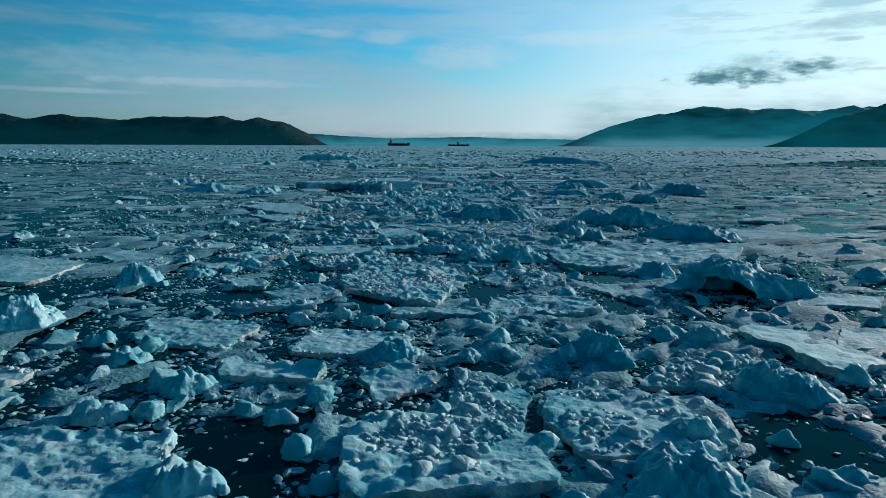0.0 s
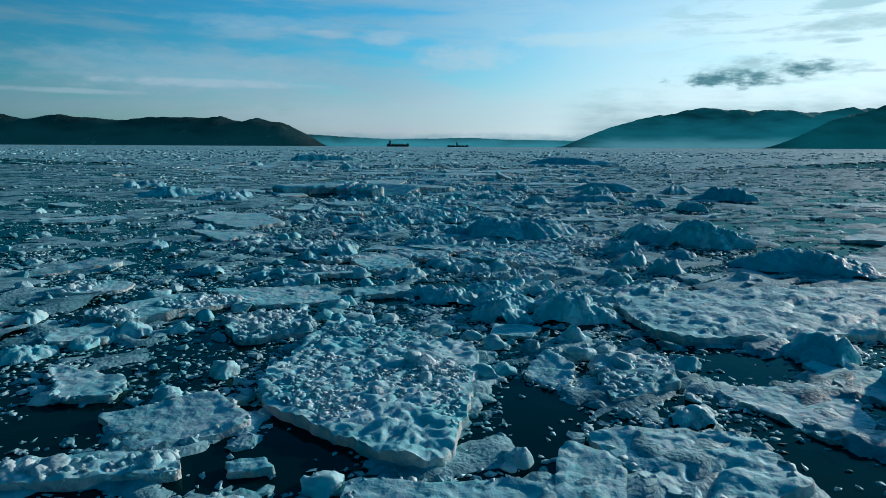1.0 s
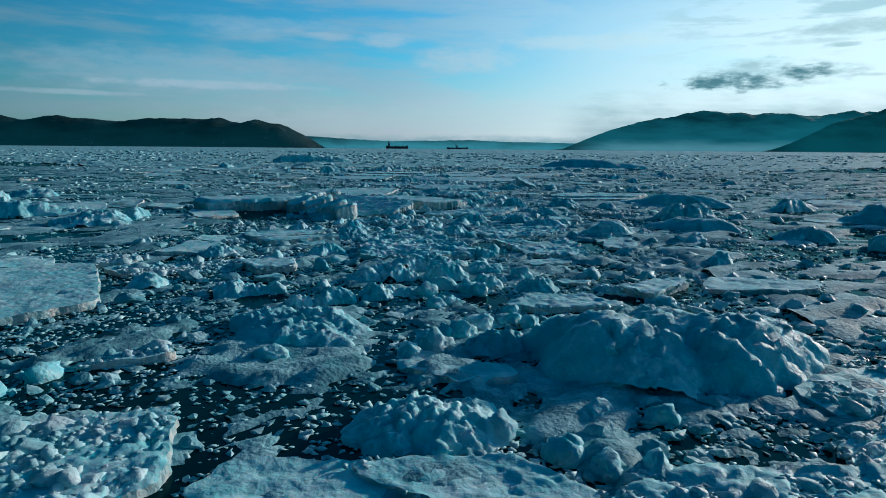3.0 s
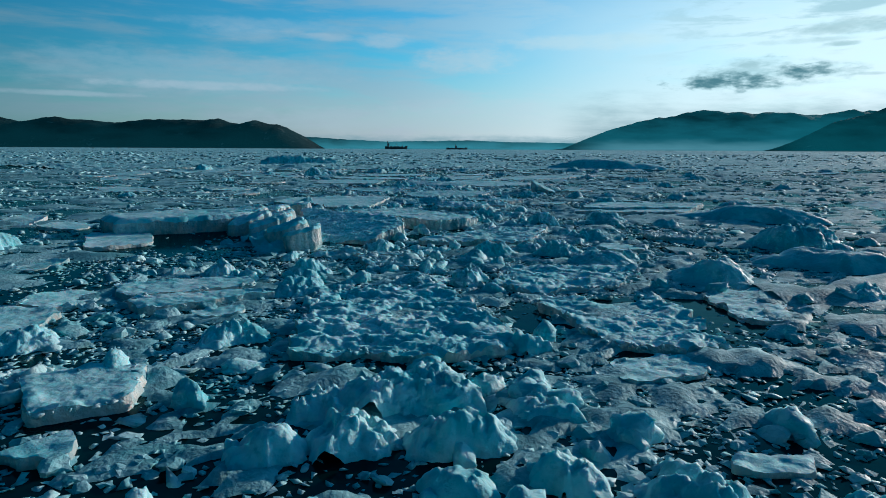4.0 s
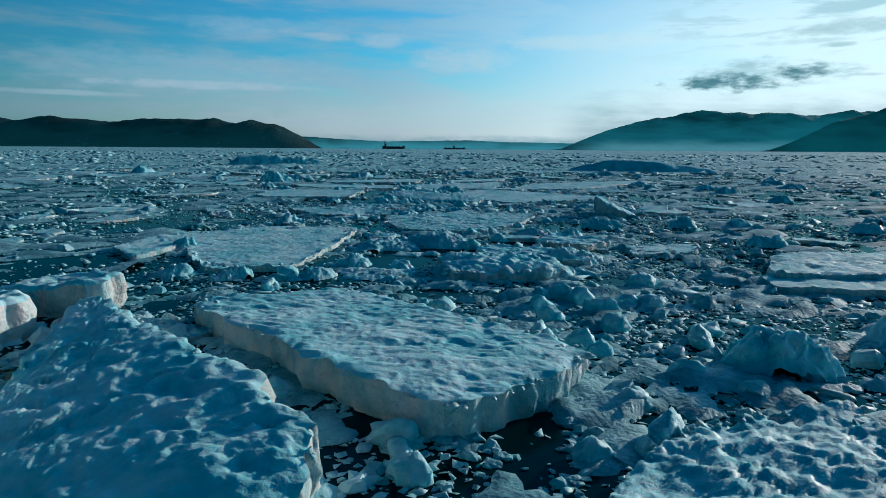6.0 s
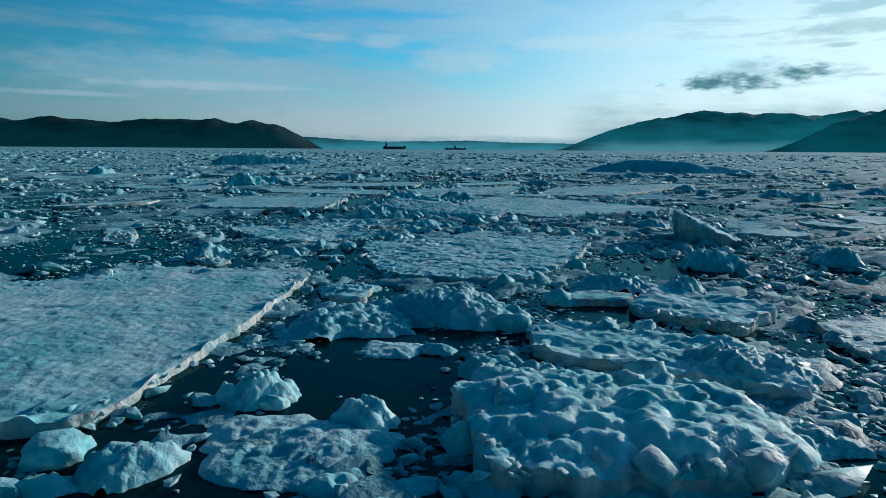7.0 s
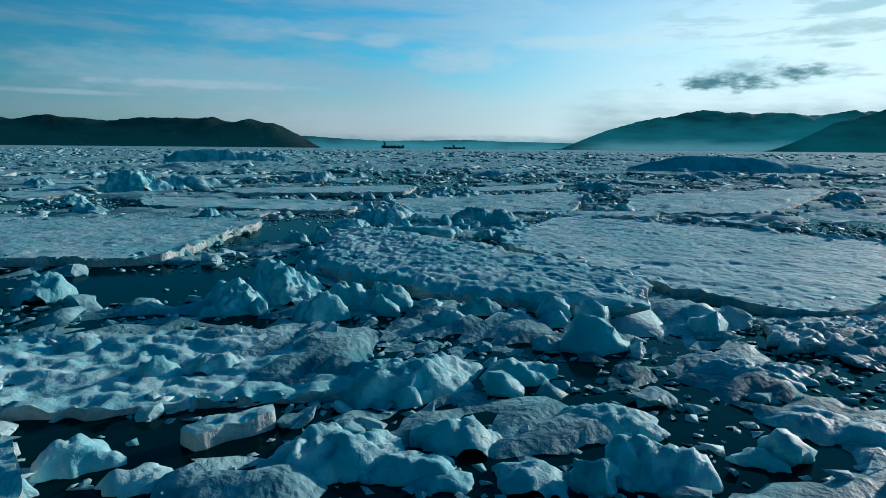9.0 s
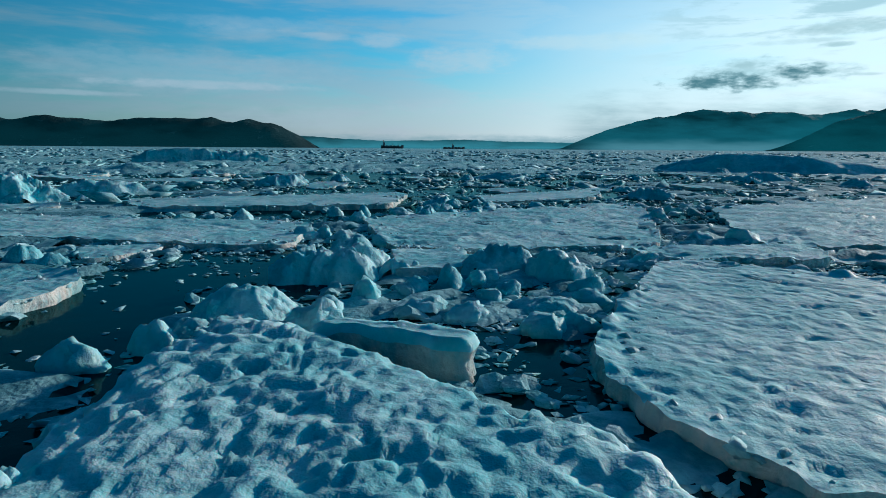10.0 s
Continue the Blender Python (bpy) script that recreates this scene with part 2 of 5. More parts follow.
def plates(p, size, seed=0):
    """Broken plates: a random value for each plate, and the distance from its edge in plate sizes."""
    q = p[:, :2] / size
    i = np.floor(q).astype(np.int64)
    d1, d2, who = np.full(len(p), 9.0), np.full(len(p), 9.0), np.zeros(len(p))
    for a in (-1, 0, 1):
        for b in (-1, 0, 1):
            u, v = i[:, 0] + a, i[:, 1] + b
            k = u * 0 + seed
            d = np.hypot(q[:, 0] - u - 0.5 - 0.45 * cells(u, v, k), q[:, 1] - v - 0.5 - 0.45 * cells(u, v, k + 1))
            nearer = d < d1
            d2 = np.where(nearer, d1, np.minimum(d2, d))
            who = np.where(nearer, cells(u, v, k + 2), who)
            d1 = np.where(nearer, d, d1)
    return who, d2 - d1


def mesh_of(name, verts, faces, mat, smooth=True):
    """One mesh from arrays: faces all of one size."""
    me = bpy.data.meshes.new(name)
    faces = np.asarray(faces, dtype=np.int32)
    k = faces.shape[1]
    me.vertices.add(len(verts))
    me.vertices.foreach_set("co", np.asarray(verts, dtype=np.float32).ravel())
    me.loops.add(faces.size)
    me.loops.foreach_set("vertex_index", faces.ravel())
    me.polygons.add(len(faces))
    me.polygons.foreach_set("loop_start", np.arange(0, faces.size, k, dtype=np.int32))
    me.polygons.foreach_set("use_smooth", np.full(len(faces), smooth))
    me.update(calc_edges=True)
    me.materials.append(mat)
    return me


def part(name, bm, mat, parent, label=""):
    me = bpy.data.meshes.new(name)
    bm.to_mesh(me)
    bm.free()
    me.materials.append(mat)
    ob = new(name, me)
    ob.parent = parent
    if label:
        tagged(ob, label)
    return ob


def ball(level):
    bm = bmesh.new()
    bmesh.ops.create_icosphere(bm, subdivisions=level, radius=1.0)
    v = np.array([p.co[:] for p in bm.verts])
    f = np.array([[p.index for p in t.verts] for t in bm.faces])
    bm.free()
    return v, f


BALLS = {k: ball(k) for k in (1, 2, 3)}
PLAN = []          # footprints of the floes: x, y, and the three vectors of the plan


def plan_of(long, wide, turn, skew, ta, tb):
    """The three vectors of a floe's plan: half its length, half its width, and its taper."""
    t = radians(turn)
    ux, uy = np.array([math.cos(t), math.sin(t)]), np.array([-math.sin(t), math.cos(t)])
    return ux * long / 2, uy * wide / 2 + ux * skew, ux * ta + uy * tb


def ice_slab(x, y, long, wide, turn, skew=0.0, ta=0.0, tb=0.0, thick=0.25, bumps=0.04, lumps=0.0, lump=0.25, tilt=(0, 0), square=7, rag=0.10, rim=0.04, res=0.10, seed=0, drop=0.4, dome=0.0, soft=0.12, span=0.75, pools=0.0, bulge=0.0):
    """A floe: a ragged four-cornered plan, a rolling pitted top, a broken edge down into the water."""
    A, B, C = plan_of(long, wide, turn, skew, ta, tb)
    nu, nv = int(np.clip(long / res, 9, 170)), int(np.clip(wide / res, 9, 170))
    U, V = np.meshgrid(np.linspace(-1, 1, nu), np.linspace(-1, 1, nv), indexing="ij")
    u, v = U.ravel(), V.ravel()
    m = np.maximum(np.maximum(np.abs(u), np.abs(v)), 1e-6)

    def place(u, v):
        v = v * (1 + bulge * (1 - np.clip(u * u, 0, 1)))
        return np.array([x, y]) + u[:, None] * A + v[:, None] * B + (u * v)[:, None] * C

    # round the corners, then tear the outline
    k = m / (np.abs(u) ** square + np.abs(v) ** square + 1e-12) ** (1 / square)
    eu, ev = u * k / m, v * k / m
    ep = place(eu, ev)
    reach = np.linalg.norm(ep - (x, y), axis=1)
    e3 = np.column_stack([ep, np.full(len(u), seed * 3.7)])
    jag = (rough(e3, 0.9, 3, 0.6) * rag + rough(e3, 0.2, 2, 0.5) * rag * 0.4 + rough(e3, 3.0, 1) * rag * 1.2) / np.maximum(reach, 0.3)
    k = k * (1 + np.clip(jag, -0.3, 0.3) * m * m)
    p = place(u * k, v * k)
    p3 = np.column_stack([p, np.full(len(u), seed * 1.3)])
    keep, p3, bumps = p3, p3 / span, bumps * span ** 0.5
    p3 = p3 + 0.16 * np.stack([rough(p3 + 200, 0.6, 2), rough(p3 + 230, 0.6, 2), 0 * u], -1)
    flow = p3 * (0.8, 1.2, 1.0)
    z = thick + bumps * (0.50 * rough(p3, 1.7, 2) + 0.62 * rough(flow + 11, 0.62, 5, 0.60))
    z += bumps * 0.75 * (0.35 - np.abs(rough(flow + 40, 0.75, 4, 0.55))) * np.clip(0.6 + 0.8 * rough(p3 + 120, 2.4, 2), 0, 1.2)
    spots = np.clip(0.35 + 1.1 * rough(p3 + 310, 1.5, 2), 0, 1)
    hollow = np.clip((rough(flow + 90, 0.36, 2) - 0.36) / 0.30, 0, 1)
    z -= bumps * 1.35 * spots * hollow * hollow * (3 - 2 * hollow)
    z += bumps * 0.6 * (pebbles(p3 + 9, 0.16, seed + 4) - 0.4) * np.clip(1.3 * rough(p3 + 33, 1.3, 2), 0, 1)
    z += bumps * 0.22 * rough(p3 + 21, 0.11, 2, 0.6)
    if pools:
        z -= pools * np.clip((rough(keep + 140, 1.6, 2) - 0.28) / 0.16, 0, 1)
    p3 = keep
    if lumps:
        patch = np.clip(0.75 + 0.9 * rough(p3 + 11, 2.2, 2), 0.0, 1.0)
        z += patch * lumps * (pebbles(p3, lump, seed) + 0.55 * pebbles(p3 + 5, lump * 0.5, seed + 9) - 0.3)
    z += dome * (1 - m * m)
    away = np.clip(1 - (1 - m) * reach / 0.35, 0, 1)
    z += away * rim * (0.3 + 1.6 * np.maximum(0, rough(p3 + 60, 0.3, 2)))
    z -= np.clip((m - 0.86) / 0.14, 0, 1) ** 2 * thick * soft
    d = p - (x, y)
    z += d[:, 0] * math.tan(radians(tilt[0])) + d[:, 1] * math.tan(radians(tilt[1]))
    top = np.column_stack([p, z])
    i, j = np.meshgrid(np.arange(nu - 1), np.arange(nv - 1), indexing="ij")
    a = i * nv + j
    crust = np.stack([a, a + nv, a + nv + 1, a + 1], -1).reshape(-1, 4)
    # the rim, once round, and the edge below it
    g = np.arange(nu * nv).reshape(nu, nv)
    loop = np.concatenate([g[:-1, 0], g[-1, :-1], g[:0:-1, -1], g[0, :0:-1]])
    cols = len(loop)
    ring, far = top[loop], reach[loop]
    rows = [ring]
    for down, grow in ((0.22, 0.015), (0.5, -0.02), (0.75, -0.09), (1.0, -0.2)):
        e3 = np.column_stack([ring[:, :2], ring[:, 2] - down * 3])
        off = (grow + 0.09 * rough(e3, 0.36, 3, 0.6) * min(1, thick * 3)) / np.maximum(far, 0.3)
        q = np.array([x, y]) + (ring[:, :2] - (x, y)) * (1 + off)[:, None]
        rows.append(np.column_stack([q, ring[:, 2] * (1 - down) - drop * down]))
    r, c = np.meshgrid(np.arange(4), np.arange(cols), indexing="ij")
    a, b = r * cols + c, r * cols + (c + 1) % cols
    side = np.stack([a, a + cols, b + cols, b], -1).reshape(-1, 4)
    return (top, crust), (np.concatenate(rows), side), (A, B, C)


def floe(x, y, long, wide, turn, skew=0.0, ta=0.0, tb=0.0, label="flat snow-crusted sea ice floe in dark water", name="ice_floe", heap=0, crumbs=True, grit=0, **kw):
    """An ice floe: its snow crust, its broken ice edge, and the lumps that lie on it."""
    seed = len(PLAN) + 1
    crust, edge, (A, B, C) = ice_slab(x, y, long, wide, turn, skew, ta, tb, seed=seed, **kw)
    PLAN.append((x, y, A, B, C))
    ob = new(name)
    ob.location = (x, y, 0)
    for kind, (v, f), mat, about in (("snow_crust", crust, SNOW, ""), ("ice_edge", edge, EDGE, "broken bluish ice edge with dirt in it")):
        v[:, :2] -= (x, y)
        piece = tagged(new(kind, mesh_of(kind, v, f, mat)), about)
        piece.parent = ob
    r = np.random.RandomState(seed)
    area, thick, tilt = long * wide, kw.get("thick", 0.25), kw.get("tilt", (0, 0))

    def plan(u, w):
        return u[:, None] * A + w[:, None] * B + (u * w)[:, None] * C

    def height(p):
        return thick - (0 if heap else 0.9 * thick * kw.get("soft", 0.12)) + p[:, 0] * math.tan(radians(tilt[0])) + p[:, 1] * math.tan(radians(tilt[1]))

    def strew(n, size, kinds, u, w, label, sink):
        p = plan(u, w)
        keep = np.abs(rough(np.column_stack([p + (x, y), 0 * u]), 1.8, 2) + 0.25) < 0.75 if heap else np.ones(n, bool)
        p, size = p[keep], size[keep]
        if len(p) < 3:
            return
        got = scatter("ice_rubble", p, size, kinds, RUBBLE_BITS, (0.45, 0.9), label, seed, height(p) - sink * size, True, "")
        got.parent = ob

    if grit:
        # fine crumbs frozen all over the crust
        n = grit
        strew(n, 0.05 + 0.07 * r.rand(n), TINY, r.uniform(-0.95, 0.95, n), r.uniform(-0.95, 0.95, n), "crumbs of ice frozen onto the floe", -0.1)
    if heap:
        n = int(min(260, area * 38))
        strew(n, 0.08 + 0.2 * r.rand(n) ** 2, FINE, r.uniform(-0.93, 0.93, n), r.uniform(-0.93, 0.93, n), "small lumps of ice frozen onto the floe", 0.10)
        n = int(min(500, area * 70))
        strew(n, 0.06 + 0.12 * r.rand(n), TINY, r.uniform(-0.95, 0.95, n), r.uniform(-0.95, 0.95, n), "crumbs of ice frozen onto the floe", 0.05)
        n = int(min(30, area * 4))
        strew(n, 0.22 + 0.3 * r.rand(n) ** 2, COARSE, r.uniform(-0.9, 0.9, n), r.uniform(-0.9, 0.9, n), "larger lumps of ice frozen onto the floe", 0.12)
    elif crumbs and area > 1.2 and abs(x) < 10:
        # a crumbling margin
        n = int(min(200, (long + wide) * 14))
        a, k = r.uniform(-1, 1, n), r.randint(0, 4, n)
        e = 1 - 0.05 * r.rand(n) ** 2 * 3
        u = np.where(k == 0, e, np.where(k == 1, -e, a))
        w = np.where(k == 2, e, np.where(k == 3, -e, a))
        g = (np.abs(u) ** 7 + np.abs(w) ** 7) ** (-1 / 7) * e
        strew(n, 0.06 + 0.14 * r.rand(n) ** 2, TINY, u * g, w * g, "crumbs of ice along the broken margin", 0.15)
    return tagged(ob, label, "ice floe", "ice floes")


def lump_shape(level, sx, sy, sz, seed, facets=5, lumpy=0.16, fine=0.05):
    """A broken block: a rounded box cut by a few planes, then roughened."""
    v, f = BALLS[level]
    rs = np.random.RandomState(seed)
    turn = np.array(Euler(tuple(rs.normal(0, 0.5, 3))).to_matrix())
    v = np.sign(v) * np.abs(v) ** 0.62 * 0.9
    v = v @ turn.T
    for k in range(facets):
        nrm = rs.normal(size=3)
        nrm /= np.linalg.norm(nrm)
        over = np.maximum(0, v @ nrm - rs.uniform(0.6, 0.95))
        v = v - over[:, None] * nrm * 0.9
    q = v + seed * 5.1
    lean = q[:, [0, 1, 2]] + q[:, [2, 2, 2]] * 0.7
    clods = 0.8 * (pebbles(lean, 0.55, seed % 50) - 0.4) + 0.5 * (pebbles(lean + 3, 0.27, seed % 40) - 0.4)
    v = v * (1 + lumpy * rough(q, 0.8, 3, 0.55) + lumpy * clods)[:, None]
    v = v + fine * np.stack([rough(q + 9, 0.14, 2, 0.6), rough(q + 19, 0.14, 2, 0.6), rough(q + 29, 0.14, 2, 0.6)], -1)
    return v * (sx / 2, sy / 2, sz), f


def shards(p, size, seed=0, lean=1.1):
    """Broken slabs lying askew: each has its own height and tilt, with a crack between neighbours."""
    q = p[:, :2] / size
    i = np.floor(q).astype(np.int64)
    d1, d2, top = np.full(len(p), 9.0), np.full(len(p), 9.0), np.zeros(len(p))
    for a in (-1, 0, 1):
        for b in (-1, 0, 1):
            u, v = i[:, 0] + a, i[:, 1] + b
            k = u * 0 + seed
            dx, dy = q[:, 0] - u - 0.5 - 0.45 * cells(u, v, k), q[:, 1] - v - 0.5 - 0.45 * cells(u, v, k + 1)
            d = np.hypot(dx, dy)
            nearer = d < d1
            d2 = np.where(nearer, d1, np.minimum(d2, d))
            top = np.where(nearer, cells(u, v, k + 2) + lean * (dx * cells(u, v, k + 3) + dy * cells(u, v, k + 4)), top)
            d1 = np.where(nearer, d, d1)
    return top - 0.8 * np.clip(1 - (d2 - d1) / 0.16, 0, 1) ** 2


def heap_shape(long, deep, high, seed, res, rugged):
    """A hummock: slabs and clods pushed up into an uneven heap with steep, crumbling sides that go down into the water."""
    nu, nv = int(np.clip(long * 1.2 / res, 14, 64)), int(np.clip(deep * 1.2 / res, 12, 56))
    U, V = np.meshgrid(np.linspace(-1.15, 1.15, nu), np.linspace(-1.15, 1.15, nv), indexing="ij")
    u, v = U.ravel(), V.ravel()
    x, y, s = u * long / 2, v * deep / 2, min(long, deep)
    p = np.column_stack([x + seed * 2.3, y + seed * 1.1, np.full(len(u), seed * 3.1)])
    m = (np.abs(u) ** 2.6 + np.abs(v) ** 2.6) ** (1 / 2.6)
    rim = p + np.column_stack([x, y, 0 * x]) * (0.9 / np.maximum(m, 0.05) - 1)[:, None]
    m = m * (1 + 0.36 * np.clip(rough(rim, 0.45 * s, 3, 0.6), -1.0, 0.7) * (0.4 + 0.6 * rugged))
    inner = np.clip((1 - m) / 0.72, 0, 1)
    crest = 0.42 + 0.58 * np.clip(0.5 + 0.85 * rough(p + 5, 0.5 * long, 2), 0, 1)
    z = inner ** 0.72 * (crest + rugged * (0.11 * shards(p, 0.45 * s, seed % 97, 0.8) + 0.04 * shards(p + 4, 0.22 * s, seed % 89, 0.8)))
    z = z / max(0.3, np.percentile(z, 95))
    z = high * np.where(z > 0.75, 0.75 + 0.3 * np.tanh((z - 0.75) / 0.3), z)
    clod = min(0.085, 0.28 * high) * rugged * np.sqrt(inner)
    z += clod * (1.3 * (pebbles(p, 0.24, seed % 61) - 0.4) + 1.1 * (pebbles(p + 7, 0.12, seed % 53) - 0.4) + 1.0 * (0.4 - np.abs(rough(p, 0.16, 3, 0.65))))
    z = np.where(m > 1, -0.9 * (m - 1), np.maximum(z, 0.0) + 0.01)
    q = np.column_stack([p[:, :2], z * 2.5])
    x = x + 0.10 * min(high, s) * rough(q + 40, 0.30, 2) * rugged
    y = y + 0.10 * min(high, s) * rough(q + 70, 0.30, 2) * rugged
    i, j = np.meshgrid(np.arange(nu - 1), np.arange(nv - 1), indexing="ij")
    a = i * nv + j
    f = np.stack([a, a + nv, a + nv + 1, a + 1], -1).reshape(-1, 4)
    # keep what hangs together with the middle
    out = (z[f] > -0.12).any(1).reshape(nu - 1, nv - 1)
    got = np.zeros_like(out)
    got[nu // 2 - 1:nu // 2 + 1, nv // 2 - 1:nv // 2 + 1] = True
    for k in range(nu + nv):
        got[1:] |= got[:-1] & out[1:]
        got[:-1] |= got[1:] & out[:-1]
        got[:, 1:] |= got[:, :-1] & out[:, 1:]
        got[:, :-1] |= got[:, 1:] & out[:, :-1]
    f = f[got.ravel()]
    used, f = np.unique(f, return_inverse=True)
    return np.column_stack([x, y, z])[used], f.reshape(-1, 4)


def block(x, y, long, deep, high, turn=0.0, seed=1, level=3, pieces=3, label="heaped hummock of broken sea ice with snow on top", name="ice_block", lumpy=0.16, fine=0.05):
    """A hummock that floats in the pack: a crumbling heap with a few loose lumps frozen to it."""
    rs = np.random.RandomState(seed)
    high = min(0.85 * high, 0.36 * long)
    ob = new(name)
    rugged = float(np.clip(lumpy / 0.16, 0.3, 1.2))
    v, f = heap_shape(long, deep, high, seed, max(0.034 if level > 2 else 0.055, long / (52 if level > 2 else 30)), rugged)
    piece = new("hummock", mesh_of("hummock", v, f, RUBBLE))
    piece.parent = ob
    for k in range(0 if long < 0.7 else pieces if level > 2 else 1):
        g = rs.uniform(0.16, 0.30)
        w, d, h = long * g, min(deep, long) * g * rs.uniform(0.9, 1.4), min(high, long * 0.4) * rs.uniform(0.35, 0.7)
        w, d = min(w, 0.9), min(d, 0.7)
        px, py = long * rs.uniform(-0.40, 0.40), deep * rs.uniform(-0.44, 0.2)
        v, f = lump_shape(min(level, 3), w, d, 1.0, seed * 7 + k, 6, lumpy, fine)
        v[:, 2] = np.interp(v[:, 2], (-1, v[:, 2].max()), (-0.5 * h - 0.1, h))
        q = v + seed + k
        v += 0.05 * min(1.0, high) * np.stack([rough(q, 0.2, 3), rough(q + 7, 0.2, 3), rough(q + 15, 0.2, 3)], -1)
        piece = new("ice_lump", mesh_of("ice_lump", v, f, RUBBLE))
        piece.parent, piece.location = ob, (px, py, 0)
    t = radians(turn)
    ob.location, ob.rotation_euler = (x, y, 0), (0, 0, t)
    A = np.array([math.cos(t), math.sin(t)]) * long * 0.42
    B = np.array([-math.sin(t), math.cos(t)]) * deep * 0.42
    PLAN.append((x, y, A, B, np.zeros(2)))
    return tagged(ob, label, "ice block", "ice blocks")


def on_floe(p, grow=1.0):
    """Which of the points (n x 2) lie on a floe or block."""
    hit = np.zeros(len(p), bool)
    for x, y, A, B, C in PLAN:
        r = (np.abs(A) + np.abs(B) + np.abs(C)).max() * 1.1
        near = np.flatnonzero((np.abs(p[:, 0] - x) < r) & (np.abs(p[:, 1] - y) < r))
        if not len(near):
            continue
        d = p[near] - (x, y)
        u = np.zeros(len(near))
        w = np.zeros(len(near))
        for k in range(4):
            a = A + w[:, None] * C
            b = B + u[:, None] * C
            g = u[:, None] * A + w[:, None] * B + (u * w)[:, None] * C - d
            det = a[:, 0] * b[:, 1] - a[:, 1] * b[:, 0]
            det = np.where(np.abs(det) < 1e-6, 1e-6, det)
            u = np.clip(u - (g[:, 0] * b[:, 1] - g[:, 1] * b[:, 0]) / det, -3, 3)
            w = np.clip(w - (a[:, 0] * g[:, 1] - a[:, 1] * g[:, 0]) / det, -3, 3)
        hit[near] |= (np.abs(u) ** 6 + np.abs(w) ** 6) < grow
    return hit


def chunk_kinds(level, count, seed, lumpy):
    out = []
    for k in range(count):
        v, f = lump_shape(level, 2, 2, 1, seed + k * 13, 5, lumpy, 0.11)
        out.append((v.astype(np.float32), f))
    return out


def scatter(name, points, sizes, kinds, mat, flat=(0.35, 0.75), label="", seed=3, lift=0.0, smooth=True, category="brash ice"):
    """Many loose pieces of ice in one mesh."""
    rs = np.random.RandomState(seed)
    n = len(points)
    which = rs.randint(0, len(kinds), n)
    allv, allf, base = [], [], 0
    for k, (v, f) in enumerate(kinds):
        i = np.flatnonzero(which == k)
        if not len(i):
            continue
        m = len(i)
        a = rs.uniform(0, 2 * np.pi, m)
        lx = sizes[i] * rs.uniform(0.75, 1.35, m) / 2
        ly = sizes[i] * rs.uniform(0.6, 1.0, m) / 2
        lz = sizes[i] * rs.uniform(*flat, m) / 2
        tx, ty = rs.normal(0, 0.18, m), rs.normal(0, 0.18, m)
        q = v[None] * np.stack([lx, ly, lz], -1)[:, None]
        x = q[:, :, 0] * np.cos(a)[:, None] - q[:, :, 1] * np.sin(a)[:, None]
        y = q[:, :, 0] * np.sin(a)[:, None] + q[:, :, 1] * np.cos(a)[:, None]
        z = q[:, :, 2] + x * tx[:, None] + y * ty[:, None] + (lz * rs.uniform(0.0, 0.5, m))[:, None] + (np.zeros(n) + lift)[i][:, None]
        allv.append(np.stack([x + points[i, :1], y + points[i, 1:2], z], -1).reshape(-1, 3))
        allf.append((f[None] + (np.arange(m) * len(v))[:, None, None] + base).reshape(-1, 3))
        base += m * len(v)
    ob = new(name, mesh_of(name, np.concatenate(allv), np.concatenate(allf), mat, smooth))
    return tagged(ob, label, category, "", "stuff")


def splinters(count, seed):
    """Small sharp bits: eight-sided, each of its own shape."""
    v = np.array([(1, 0, 0), (-1, 0, 0), (0, 1, 0), (0, -1, 0), (0, 0, 1), (0, 0, -1)], float)
    f = np.array([(0, 2, 4), (2, 1, 4), (1, 3, 4), (3, 0, 4), (2, 0, 5), (1, 2, 5), (3, 1, 5), (0, 3, 5)])
    r = np.random.RandomState(seed)
    return [(((v + r.normal(0, 0.28, v.shape)) * (1.2, 1.2, 0.95)).astype(np.float32), f) for k in range(count)]


TINY = splinters(14, 77)
FINE, COARSE = chunk_kinds(1, 12, 100, 0.30), chunk_kinds(2, 14, 300, 0.30)

# ---- water and far shores ----
me = mesh_of("water", np.array([(-4950, -60, 0), (4950, -60, 0), (4950, 4950, 0), (-4950, 4950, 0)], float), [(0, 1, 2, 3)], WATER, False)
tagged(new("water", me), "dark cold sea water between the ice floes", "sea water", "", "structure")


